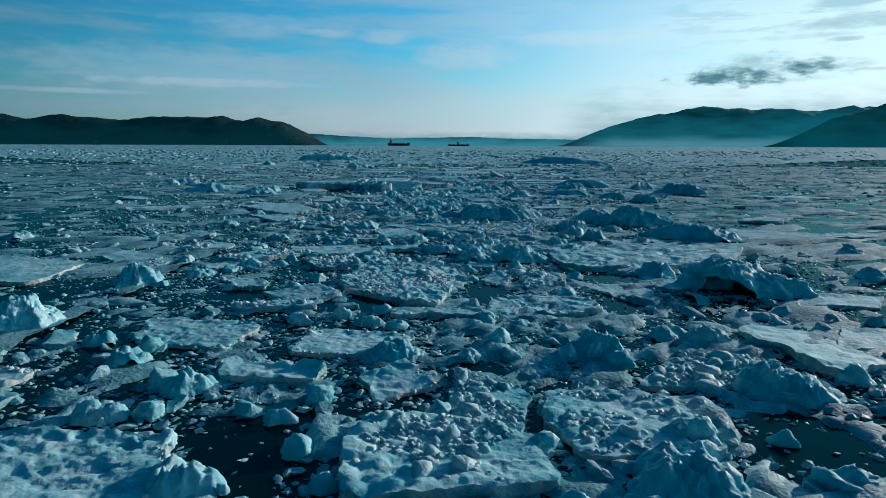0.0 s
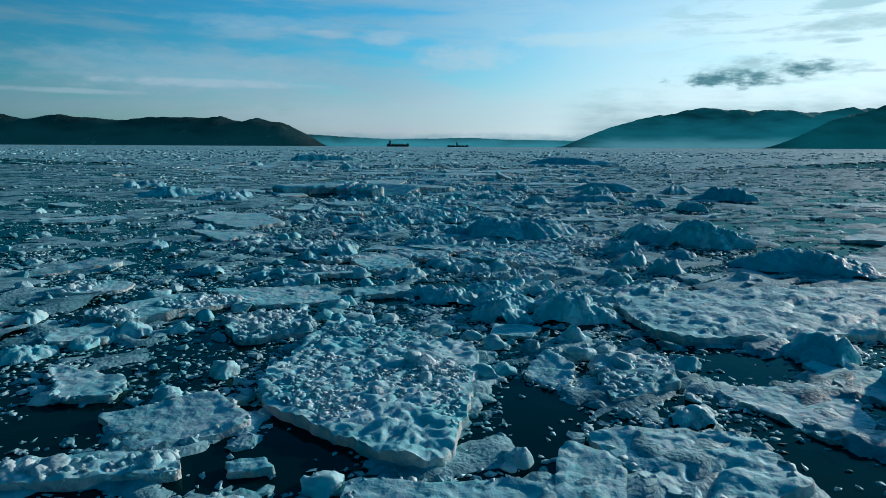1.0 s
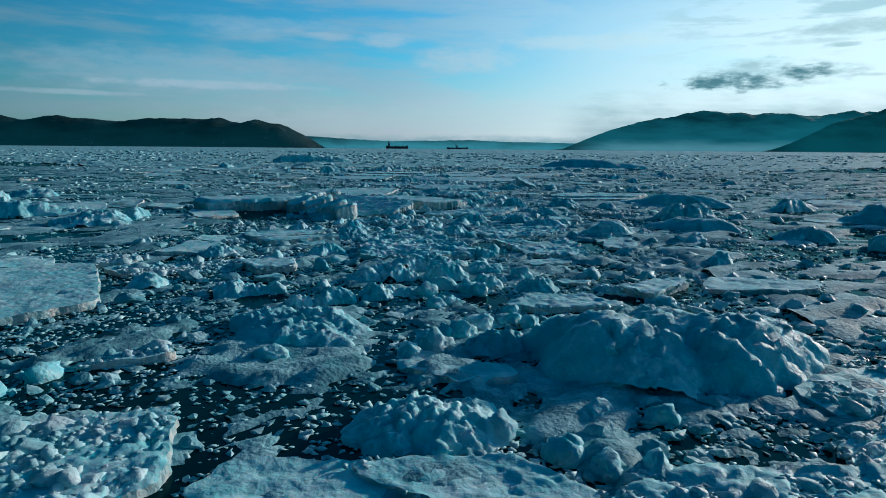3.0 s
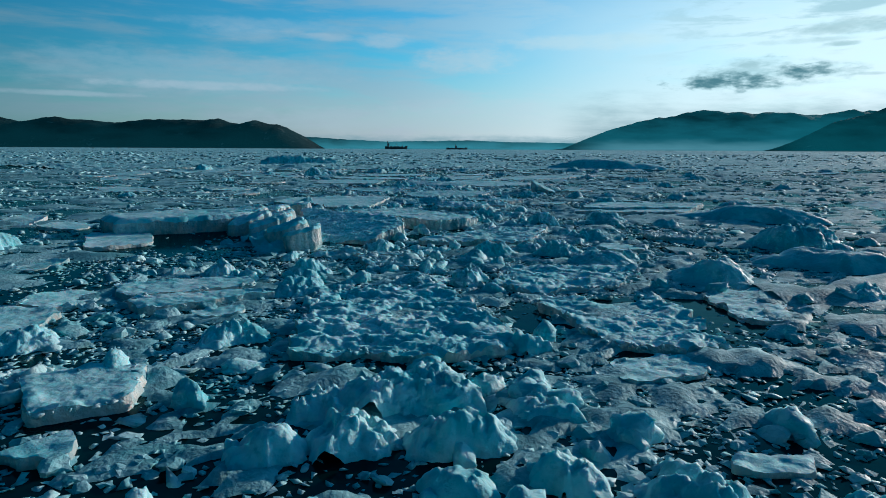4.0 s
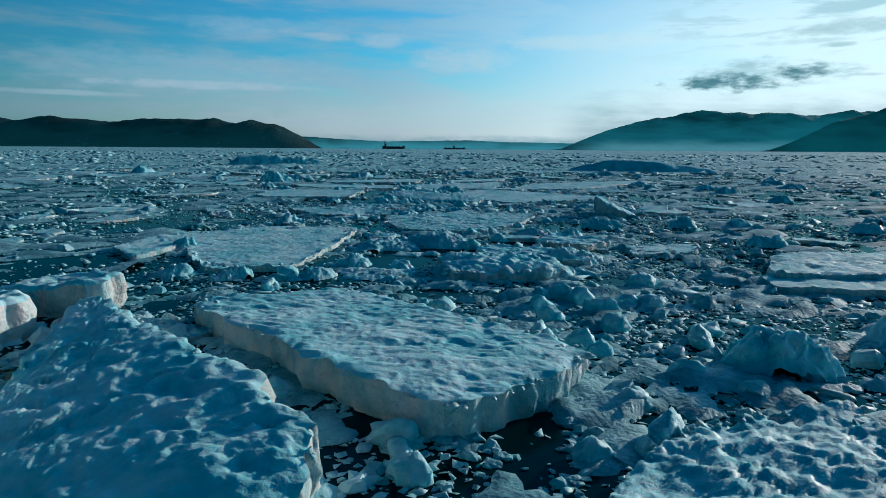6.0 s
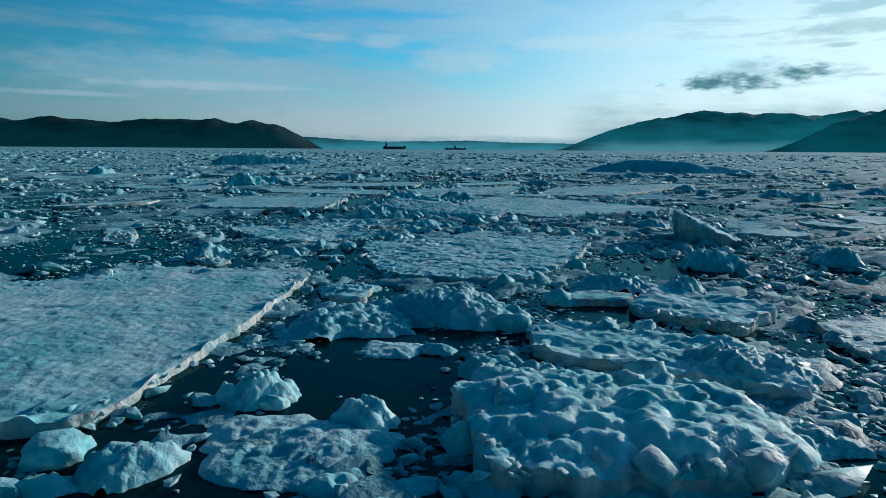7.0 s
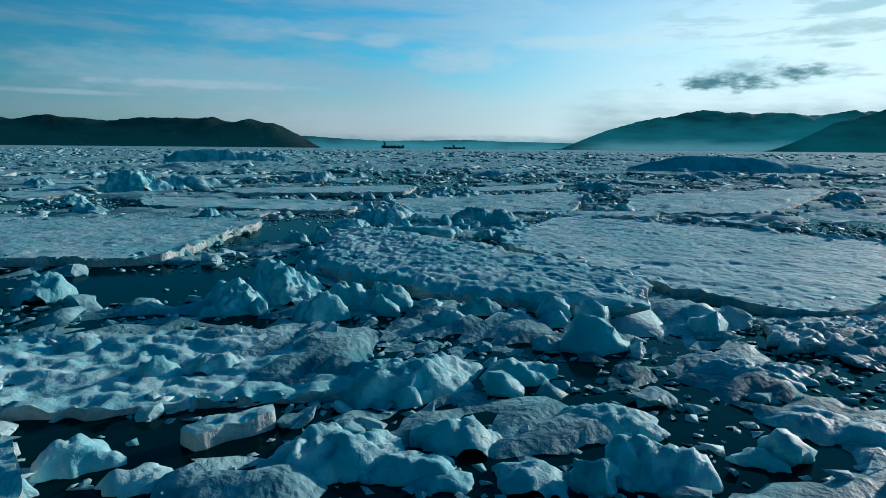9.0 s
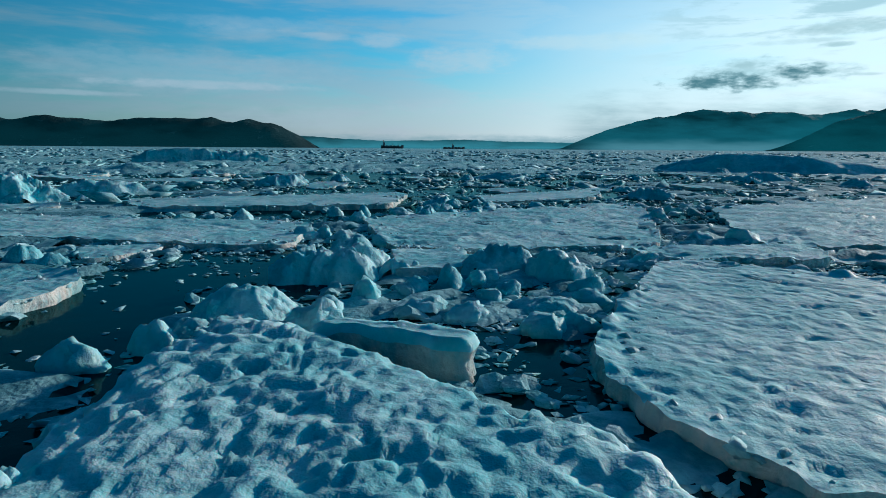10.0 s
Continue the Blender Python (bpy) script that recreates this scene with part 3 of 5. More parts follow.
def hill(name, label, crest, near, deep, seed, gully=0.10):
    """A wooded hill along the shore: crest is (x, height) along its ridge."""
    cx, ch = np.array(crest, float).T
    nu, nv = 260, 26
    u = np.linspace(cx[0], cx[-1], nu)
    s = np.linspace(0, 1, nv)
    x, t = np.meshgrid(u, s, indexing="ij")
    h = np.interp(x, cx, ch)
    p = np.stack([x.ravel(), t.ravel() * deep, np.full(x.size, seed * 9.0)], -1)
    shape = np.sin(np.clip(t / 0.62, 0, 1) * np.pi / 2) ** 0.9 * np.where(t > 0.62, np.maximum(0, np.cos((t - 0.62) / 0.38 * np.pi / 2)) ** 0.7, 1)
    wob = rough(p, 260, 4, 0.55).reshape(x.shape)
    z = h * shape * (1 + gully * wob * np.sin(t * np.pi)) + 2.5 * rough(p, 26, 2).reshape(x.shape) * (shape > 0.1) - 1.0
    y = near + t * deep
    v = np.stack([x, y, z], -1).reshape(-1, 3)
    i, j = np.meshgrid(np.arange(nu - 1), np.arange(nv - 1), indexing="ij")
    a = i * nv + j
    f = np.stack([a, a + nv, a + nv + 1, a + 1], -1).reshape(-1, 4)
    ob = new(name, mesh_of(name, v, f, FOREST))
    return tagged(ob, label, "hill", "", "structure")


def ship(x, y, long, turn, label, bridge_at, mast_at, tall):
    """A small cargo ship: hull with raised bow and stern, deckhouse, funnel, masts, hatches."""
    base = new("cargo_ship")
    w, k = long * 0.15, long / 100.0

    def box(bm, cx, cy, cz, lx, ly, lz, bevel=0.15):
        m = Matrix.Translation((cx, cy, cz)) @ Matrix.Diagonal((lx, ly, lz, 1))
        g = bmesh.ops.create_cube(bm, size=1.0, matrix=m)
        bmesh.ops.bevel(bm, geom=[e for e in bm.edges if any(q in g["verts"] for q in e.verts)], offset=bevel, segments=1, affect="EDGES")

    bm = bmesh.new()
    secs = []
    for i in range(25):
        s = i / 24
        px = (s - 0.5) * long
        half = w / 2 * min(1, (s / 0.06) ** 0.5 if s < 0.06 else 1, ((1 - s) / 0.16) ** 0.6 if s > 0.84 else 1) + 0.05
        top = 5.2 * k + (2.6 * k if s > 0.90 else 0) + (1.8 * k if s < 0.16 else 0)
        rake = 2.5 * k * max(0, (s - 0.9) / 0.1)
        secs.append([bm.verts.new(p) for p in ((px, -half * 0.8, -2), (px + rake * 0.5, -half, 1.5 * k), (px + rake, -half, top), (px + rake, half, top), (px + rake * 0.5, half, 1.5 * k), (px, half * 0.8, -2))])
    for a, b in zip(secs, secs[1:]):
        for i in range(6):
            bm.faces.new((a[i], a[(i + 1) % 6], b[(i + 1) % 6], b[i]))
    bm.faces.new(secs[0][::-1])
    bm.faces.new(secs[-1])
    bmesh.ops.recalc_face_normals(bm, faces=bm.faces)
    part("hull", bm, HULL, base, "dark painted steel hull")
    bx = bridge_at * long
    bm = bmesh.new()
    box(bm, bx, 0, 8.5 * k, 10 * k, w * 0.86, 8 * k)
    box(bm, bx + 0.5 * k, 0, 13.4 * k, 8 * k, w * 0.98, 2.4 * k)
    part("deckhouse", bm, DECK, base, "grey superstructure with a wide bridge")
    bm = bmesh.new()
    bmesh.ops.create_cone(bm, cap_ends=True, segments=14, radius1=1.9 * k, radius2=1.5 * k, depth=5 * k, matrix=Matrix.Translation((bx - 3 * k, 0, 16.5 * k)))
    part("funnel", bm, HULL, base)
    for m in mast_at:
        bm = bmesh.new()
        bmesh.ops.create_cone(bm, cap_ends=True, segments=8, radius1=0.75 * k, radius2=0.4 * k, depth=9 * k, matrix=Matrix.Translation((m * long, 0, 9.5 * k)))
        box(bm, m * long, 0, 12.5 * k, 0.5 * k, 6 * k, 0.5 * k, 0.05)
        part("mast", bm, DECK, base)
    for i in range(4):
        hx = (-0.22 + i * 0.16) * long
        if abs(hx - bx) > 9 * k:
            bm = bmesh.new()
            box(bm, hx, 0, 6.2 * k, 11 * k, w * 0.6, 2 * k)
            part("hatch", bm, DECK, base)
    base.matrix_world = pose(x, y, 0, 0, 0, turn) @ Matrix.Diagonal((1, 1, tall, 1))
    return tagged(base, label, "cargo ship", "ships")


hill("wooded_hills_west", "long dark wooded hills along the far shore", [(-4900, 260), (-4300, 300), (-3700, 240), (-3226, 215), (-3020, 188), (-2750, 205), (-2530, 205), (-2300, 182), (-1990, 198), (-1620, 216), (-1460, 180), (-1390, 200), (-1347, 213), (-1290, 203), (-1130, 165), (-989, 84), (-896, 22), (-860, 0)], 4350, 560, 1)
hill("wooded_hills_east", "hazy dark wooded hills along the far shore", [(800, 0), (873, 8), (1032, 83), (1270, 159), (1509, 215), (1707, 259), (1908, 256), (2189, 252), (2430, 262), (2630, 266), (2870, 280), (3140, 296), (3800, 320), (4700, 250)], 4250, 560, 2)
hill("wooded_spur", "dark wooded spur of hill running down to the shore", [(2040, 0), (2062, 6), (2231, 80), (2398, 166), (2567, 222), (2728, 274), (3000, 320), (3500, 380), (4600, 330)], 3720, 450, 3, 0.06)
hill("low_far_shore", "low hazy land far across the bay", [(-1300, 60), (-978, 88), (-702, 70), (-404, 54), (-105, 63), (193, 68), (492, 57), (833, 53), (1132, 46), (1500, 60)], 4800, 100, 4, 0.03)


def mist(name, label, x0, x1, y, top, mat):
    """A glowing sheet for haze and mist, with a slow bend in plan."""
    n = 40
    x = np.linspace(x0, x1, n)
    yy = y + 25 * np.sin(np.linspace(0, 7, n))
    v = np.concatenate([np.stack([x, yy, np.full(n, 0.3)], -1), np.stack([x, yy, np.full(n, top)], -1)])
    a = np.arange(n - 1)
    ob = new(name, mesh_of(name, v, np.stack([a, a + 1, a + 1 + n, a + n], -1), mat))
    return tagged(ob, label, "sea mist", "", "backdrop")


# distance haze and low mist are painted by these glowing see-through sheets
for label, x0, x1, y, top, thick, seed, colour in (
        ("glowing sheet of pale haze before the eastern hills", 650, 4900, 4180, 420, 0.62, 1, (0.06, 0.155, 0.23)),
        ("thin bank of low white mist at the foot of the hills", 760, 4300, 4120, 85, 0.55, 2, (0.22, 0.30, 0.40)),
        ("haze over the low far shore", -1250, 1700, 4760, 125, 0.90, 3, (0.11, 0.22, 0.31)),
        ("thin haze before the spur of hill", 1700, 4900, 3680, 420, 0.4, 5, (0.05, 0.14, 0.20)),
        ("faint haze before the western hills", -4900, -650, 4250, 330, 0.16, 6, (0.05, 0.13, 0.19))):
    mist("haze_sheet", label, x0, x1, y, top, haze_glow_material("haze_sheet", thick, top * 0.95, seed, x0, x1, colour))

ship(-252, 3600, 121, 4, "dark cargo ship lying in the ice, bridge astern", -0.36, (0.02, 0.3), 1.9)
ship(84, 3600, 115, 2, "low dark cargo ship lying in the ice, bridge amidships", -0.03, (0.44,), 1.25)

FILL_FLOES, FILL_BLOCKS, TINIES, BITS, CHUNKS, PACK = 140, 90, 40000, 10500, 3000, 66000
# ---- the large floes and hummocks, from near to far ----
block(-2.35, 10.67, 1, 0.73, 0.44, 23.22, 119)
block(4.75, 10.67, 1.88, 1.37, 0.5, -23.23, 7)
block(-0.51, 10.7, 0.51, 0.37, 0.4, 11.64, 126, level=2)
block(7.15, 10.82, 0.61, 0.44, 0.32, -35.24, 112, level=2)
floe(-4.29, 10.97, 2.68, 2.68, 6.13, -0.52, 0.31, -0.32, thick=0.124, res=0.055, bumps=0.08)
floe(1.21, 11.57, 2.83, 2.42, 0.79, -0.2, -0.19, -0.24, thick=0.186, res=0.055, lumps=0.081, lump=0.4, heap=1, label="ice floe heaped with frozen rubble lumps")
block(6.8, 12.16, 0.5, 0.36, 0.35, -29.84, 105, level=2)
block(5.36, 12.27, 0.9, 0.65, 0.53, -22.84, 98)
floe(4.39, 12.73, 2.42, 2.48, -0.71, -0.11, -0.04, -0.12, thick=0.124, res=0.055, lumps=0.063, lump=0.35, heap=1, label="ice floe heaped with frozen rubble lumps")
block(-1.68, 12.92, 0.53, 0.39, 0.34, 15.3, 63, level=2)
block(8, 14.24, 1.92, 1.4, 0.53, -29.85, 14)
block(-3.83, 14.36, 1.12, 0.82, 0.37, 22.78, 84)
floe(0.17, 14.59, 1.44, 1.44, 37.8, 0.11, -0.06, -0.01, thick=0.124, res=0.055, tilt=(2,6))
block(9.76, 14.96, 0.76, 0.55, 0.39, -34.24, 77, level=2)
floe(-2.4, 15.13, 2.33, 0.86, -12.12, -0.03, 0.14, -0.02, thick=0.124, res=0.055, rim=0.1)
floe(6.91, 15.39, 1.97, 2.59, -15.05, 0.69, 0.07, -0.23, thick=0.062, res=0.0783, lumps=0.045, heap=1, label="ice floe heaped with frozen rubble lumps")
block(-5.84, 15.81, 0.99, 0.72, 0.39, 27.68, 49)
block(-0, 16.47, 1.44, 1.05, 0.37, 4.87, 91)
block(4.73, 16.51, 1.45, 1.06, 0.8, -14.06, 56)
floe(-1.01, 17.16, 2.6, 1.84, -7.51, 0.12, 0.05, -0.06, thick=0.124, res=0.055)
block(-7.19, 17.28, 0.66, 0.48, 0.53, 29.39, 42, level=2)
block(7.8, 17.65, 1.06, 0.77, 0.39, -23.38, 70, level=2)
floe(12.22, 17.7, 2.04, 1.78, -7.31, 0.41, -0.05, -0.26, thick=0.074, res=0.138)
floe(-5.17, 17.88, 2.89, 2.12, -9.99, -0.19, 0.18, 0.02, thick=0.124, res=0.055)
block(-10.08, 18.83, 1.98, 1.44, 1.01, 34.46, 35)
floe(1.04, 20.04, 2.63, 0.75, -0.29, -0.07, -0.05, -0.02, thick=0.124, res=0.055)
floe(3, 20.55, 0.85, 1.32, -15.53, 0.02, 0.01, -0.05, thick=0.124, res=0.055, tilt=(-2,3))
floe(-3.81, 20.68, 2.4, 0.66, 8.05, -0.15, 0.07, 0.04, thick=0.124, res=0.055, lumps=0.045, heap=1, label="ice floe heaped with frozen rubble lumps")
floe(-1.68, 20.83, 0.7, 0.38, 10.27, -0.05, 0.02, -0, thick=0.093, res=0.055)
floe(4.7, 20.94, 2.22, 1.98, 6.28, -0.2, 0.26, -0.21, thick=0.124, res=0.055, bumps=0.07)
block(2.08, 21.05, 0.47, 0.34, 0.48, -7.46, 182, level=2)
floe(13.66, 21.68, 2.44, 1.63, -7.74, 0.52, -0.06, -0.02, thick=0.062, res=0.155)
floe(-3.25, 22.29, 1.8, 1.6, 30.68, -0.16, 0.09, -0.08, thick=0.124, res=0.055, tilt=(2,4))
floe(7.36, 22.85, 1.91, 2.07, 13.63, 0.15, 0.34, -0.15, thick=0.062, res=0.0834, bumps=0.03)
block(11.4, 23.49, 3.94, 2.31, 1.12, -25.81, 21)
floe(-5.61, 23.77, 1.66, 1.11, -14.59, -0.48, 0.36, -0.19, thick=0.124, res=0.055)
block(-9.5, 23.97, 1.76, 1.28, 0.97, 26.36, 28)
floe(9.13, 24.28, 1.23, 1.97, 23.71, 0.19, -0.1, -0.18, thick=0.074, res=0.103, bumps=0.03)
floe(-0.31, 24.38, 4.31, 4.75, -34.79, -1.19, -0.1, 0.21, thick=0.174, res=0.055, lumps=0.068, lump=0.24, heap=1, grit=2200, label="ice floe heaped with frozen rubble lumps")
floe(4.79, 24.48, 1.8, 1.69, 22.69, 0.49, 0.06, -0.09, thick=0.093, res=0.055, lumps=0.045, heap=1, label="ice floe heaped with frozen rubble lumps")
floe(3.15, 24.6, 1.39, 0.98, 64.73, 0.28, 0.06, -0.06, thick=0.124, res=0.055, tilt=(3,5))
block(-7.83, 25.56, 1.26, 0.92, 0.25, 34.29, 196)
block(9.16, 25.68, 1.42, 1.03, 0.52, -32.12, 140, level=2)
floe(-15.21, 26, 4.48, 4.45, -9.29, -1.4, 0.92, -0.24, thick=0.124, res=0.172)
floe(-7.5, 26.78, 1.42, 1.3, 29.77, -0.02, 0.11, 0.1, thick=0.124, res=0.085)
block(-6.48, 27.1, 0.99, 0.72, 0.31, 27.29, 189, level=2)
floe(2.72, 27.46, 1.11, 1.06, -10.4, 0.04, 0.08, -0.03, thick=0.062, res=0.055)
block(-5.36, 27.47, 0.58, 0.42, 0.35, 23.14, 161, level=2)
floe(-3.25, 27.75, 2.05, 2.22, 23.48, -0.01, 0.11, -0.1, thick=0.124, res=0.055, lumps=0.036, heap=1, label="ice floe heaped with frozen rubble lumps")
block(2.53, 28.95, 1.73, 1.26, 0.51, -5.41, 147)
block(4.57, 29, 2.2, 1.61, 0.69, -12.37, 133)
floe(10, 29.26, 8.4, 4.8, 8.08, 1.13, 1.04, 0.17, thick=0.186, res=0.113, bumps=0.1)
block(4.16, 30.07, 1.06, 0.77, 0.56, -25.05, 217)
block(-1.75, 30.19, 0.59, 0.43, 0.36, 19.14, 259, level=2)
block(2.83, 30.29, 1.85, 1.35, 0.31, -15.31, 224)
floe(5.91, 30.73, 3.67, 2.18, 11.25, 1.16, 0.24, 0.36, thick=0.186, res=0.06, bumps=0.16)
block(1.14, 30.81, 1.63, 1.19, 0.35, -2.47, 252)
floe(-3.81, 30.88, 3.21, 2.2, 7.09, -0.55, 0.04, -0.08, thick=0.093, res=0.055, bumps=0.03)
block(0.5, 31.52, 0.95, 0.69, 0.27, 1.94, 245)
floe(-0.87, 31.52, 1.78, 1.12, 17.06, 0.14, 0.01, -0.04, thick=0.124, res=0.055)
block(2.62, 31.59, 1.7, 1.24, 0.34, -11.83, 231)
block(3.97, 31.78, 0.81, 0.59, 0.23, -19.59, 238)
block(-4.03, 32.83, 1.22, 0.89, 0.18, 25.83, 203)
floe(3.42, 33.89, 2.59, 0.84, 9.28, -0.1, -0.05, 0.06, thick=0.124, res=0.055, lumps=0.054, heap=1, label="ice floe heaped with frozen rubble lumps")
floe(-3.17, 34.42, 2.54, 1.4, 22.84, -0.07, 0.08, 0.13, thick=0.112, res=0.055)
floe(-3.35, 34.79, 2.88, 1.09, 7.1, -0.19, 0.08, -0.05, thick=0.124, res=0.055, lumps=0.045, heap=1, label="ice floe heaped with frozen rubble lumps")
block(9.09, 34.96, 1.24, 0.9, 0.97, -34.43, 273, level=2)
block(2.16, 35.53, 1.78, 1.29, 0.21, -10.81, 336)
block(14.55, 35.75, 4.57, 2.31, 0.74, -30.43, 154)
floe(-1.25, 36.2, 2.03, 2.7, 38.54, 0.4, -0.01, -0.05, thick=0.155, res=0.055, square=5)
block(1.18, 36.49, 2.01, 1.47, 0.26, -3.3, 329)
block(8.43, 36.76, 1.1, 0.8, 0.47, -28.78, 266, level=2)
floe(-3.12, 36.94, 2.04, 0.66, 34.48, 0.03, 0.12, -0.07, thick=0.124, res=0.055, lumps=0.045, heap=1, label="ice floe heaped with frozen rubble lumps")
block(-4.34, 37.55, 0.77, 0.56, 0.31, 32.56, 385)
floe(0.48, 37.68, 1.75, 2.11, 12.06, -0.09, 0.59, -0.05, thick=0.155, res=0.055, bumps=0.07)
block(-4.38, 37.73, 0.69, 0.5, 0.24, 26.91, 315, level=2)
floe(4.1, 37.93, 4.25, 4.35, -16.45, -0.12, -0.32, 0.59, thick=0.155, res=0.055, lumps=0.077, lump=0.32, heap=1, grit=2200, label="ice floe heaped with frozen rubble lumps")
block(-4.28, 38.58, 0.87, 0.63, 0.35, 29.15, 378)
block(-4.29, 38.59, 0.85, 0.62, 0.33, 24.64, 322)
block(8.66, 39.12, 1.96, 1.43, 0.55, -35.13, 308)
floe(1.19, 39.74, 1.77, 1.93, 21.71, -0.54, 0.26, -0.27, thick=0.136, res=0.055)
floe(-4.43, 40.29, 3.13, 2.3, 20.33, -0.05, 0.17, 0.13, thick=0.124, res=0.055, lumps=0.063, heap=1, label="ice floe heaped with frozen rubble lumps")
block(0.35, 41.38, 1.96, 1.43, 0.37, 1.38, 343)
block(0.31, 41.39, 2, 1.46, 0.37, 1.6, 371)
block(13.22, 41.79, 3.66, 2.31, 1.21, -33.29, 210)
block(11.27, 43.22, 3.44, 2.31, 0.8, -34.43, 301)
floe(-9.5, 43.65, 2.53, 3.33, 20.59, -0.51, 0.28, -0.9, thick=0.155, res=0.108)
block(4.75, 44.27, 5.05, 3.15, 1.05, -13.88, 280)
block(1.76, 45.01, 1.34, 0.98, 0.42, -3.59, 287)
block(-2.29, 46.15, 2.93, 2.14, 0.4, 9.18, 294)
block(-2.94, 48.41, 0.71, 0.52, 0.59, 27.61, 399)
floe(3.63, 48.62, 2.3, 1.29, 0.52, 0.02, -0.42, 0, thick=0.186, res=0.055)
block(0.63, 48.87, 0.83, 0.6, 0.21, -1.83, 427)
block(-2.18, 48.97, 1.23, 0.9, 0.41, 20.39, 406)
block(-1.12, 49.4, 0.88, 0.64, 0.36, 11.72, 420)
floe(-10.68, 49.57, 3.82, 6.7, 38.29, 0.19, 0.38, -0.26, thick=0.186, res=0.121)
block(-0.32, 49.86, 0.93, 0.68, 0.17, 5.29, 413)
block(-4.86, 49.9, 1.46, 1.06, 0.34, 33.72, 392)
block(5.18, 50.35, 0.84, 0.61, 0.22, -29.78, 448)
floe(6.53, 50.36, 2.21, 1.14, 46.06, -0.1, -0.19, -0.12, thick=0.217, res=0.074)
block(3.2, 50.46, 1.25, 0.91, 0.35, -18.25, 434)
block(0.66, 50.68, 0.94, 0.69, 0.34, -2.17, 375, fine=0.015, lumpy=0.07)
floe(9.92, 50.94, 3.37, 1.79, -4.76, 0.41, -0.02, -0.11, thick=0.124, res=0.112)
block(1.9, 51.05, 1.06, 0.77, 0.33, -12.18, 368)
block(3.28, 51.09, 0.56, 0.41, 0.22, -22.54, 382, level=2)
floe(4.46, 51.34, 0.95, 0.41, -2.5, 0.12, 0.02, 0.03, thick=0.093, res=0.055)
floe(-4.56, 51.49, 0.74, 0.71, 36.08, -0.03, 0.09, 0.06, thick=0.124, res=0.055)
block(-1.79, 51.65, 1.03, 0.75, 0.64, 16.44, 326, fine=0.015, lumpy=0.07)
block(0.63, 51.93, 1.4, 1.02, 0.5, -1.57, 354)
block(-0.72, 51.94, 1.22, 0.89, 0.42, 8.35, 347)
block(1.97, 52.9, 1.08, 0.78, 0.23, -10.1, 361)
block(-1.31, 52.91, 0.86, 0.63, 0.63, 11.18, 333)
floe(-5.03, 53.4, 1.54, 1.72, 25.62, 0.02, 0.14, -0.05, thick=0.217, res=0.055)
block(-0.15, 53.45, 2.03, 1.48, 0.52, 3.47, 340)
floe(4.35, 54.83, 1.74, 1.11, 14.98, 0.34, 0.1, -0, thick=0.05, res=0.055)
block(2.08, 55.88, 0.83, 0.61, 0.71, -14.96, 469)
block(-7.64, 55.94, 1.33, 0.97, 0.34, 30.02, 455)
block(-3.8, 56.43, 1.28, 0.94, 0.35, 31.32, 511)
floe(4.57, 57.87, 3.01, 4.24, 12.39, -0.01, 0.16, 0.05, pools=0.3, thick=0.149, res=0.05, bumps=0.10, rag=0.25)
floe(-0.61, 58.12, 4.05, 5.63, 0.24, -0.3, -0.25, -0.1, thick=0.15, res=0.045, bumps=0.14, lumps=0.04, lump=0.3, rag=0.2)
floe(-4.72, 58.34, 1.02, 0.72, 25.65, -0.01, 0.09, 0.03, thick=0.093, res=0.055)
floe(8.12, 59.36, 1.93, 2.84, 11.54, 0.65, 0.44, 0.1, pools=0.25, thick=0.087, res=0.0921, bumps=0.06, rag=0.2)
floe(-5.6, 59.47, 2.84, 1.09, 32.04, -0.22, -0.16, -0.17, thick=0.186, res=0.055)
block(-3.4, 60.68, 1.4, 1.02, 0.42, 18.75, 490)
floe(-6.45, 60.89, 3.24, 1.59, 24.46, -0.2, -0.01, -0.11, thick=0.186, res=0.0731)
block(-2.2, 61.66, 0.46, 0.34, 0.18, 21.18, 581, level=2)
block(1.14, 61.75, 1.01, 0.74, 0.74, -3.55, 476)
block(-0.08, 61.93, 1.43, 1.05, 0.21, 2.14, 483)
block(-0.12, 62.24, 1.57, 1.15, 0.23, 3.47, 560)
floe(4.09, 62.38, 4.01, 3.01, 4.58, 0.44, 0.44, -0.15, thick=0.12, res=0.05, bumps=0.12, rag=0.2)
block(1.34, 62.43, 0.83, 0.61, 0.42, -8.11, 567)
block(8.45, 62.46, 2.6, 1.9, 0.72, -31.98, 462, fine=0.02, lumpy=0.08)
block(-7.56, 62.89, 0.61, 0.44, 0.53, 30.77, 497, level=2)
floe(3.67, 63.05, 2.66, 2.63, 8.35, 0.04, -0.08, -0.05, thick=0.112, res=0.055, bumps=0.09)
block(-6.28, 63.06, 1.17, 0.85, 0.41, 26.24, 504)
block(-3.71, 63.12, 1.46, 1.07, 0.48, 26.83, 574)
floe(-1.05, 64.67, 2.49, 1.75, -14.47, -0.33, 0.27, -0.05, thick=0.124, res=0.055, lumps=0.063, heap=1, label="ice floe heaped with frozen rubble lumps")
block(13.41, 64.89, 4.21, 2.31, 0.64, -29.61, 441, fine=0.01, lumpy=0.06)
block(-16.95, 65, 3.75, 2.31, 0.75, 25.33, 364)
block(5.83, 65.42, 2.45, 1.78, 0.42, -28.36, 553, lumpy=0.1)
floe(-1.54, 66.31, 2.18, 0.5, -1.33, -0.1, -0.05, -0.03, thick=0.124, res=0.055, lumps=0.045, heap=1, label="ice floe heaped with frozen rubble lumps")
block(-0.87, 66.8, 0.39, 0.28, 0.36, 9.59, 686, level=2)
block(2.48, 66.86, 1.36, 0.99, 0.14, -10.55, 546)
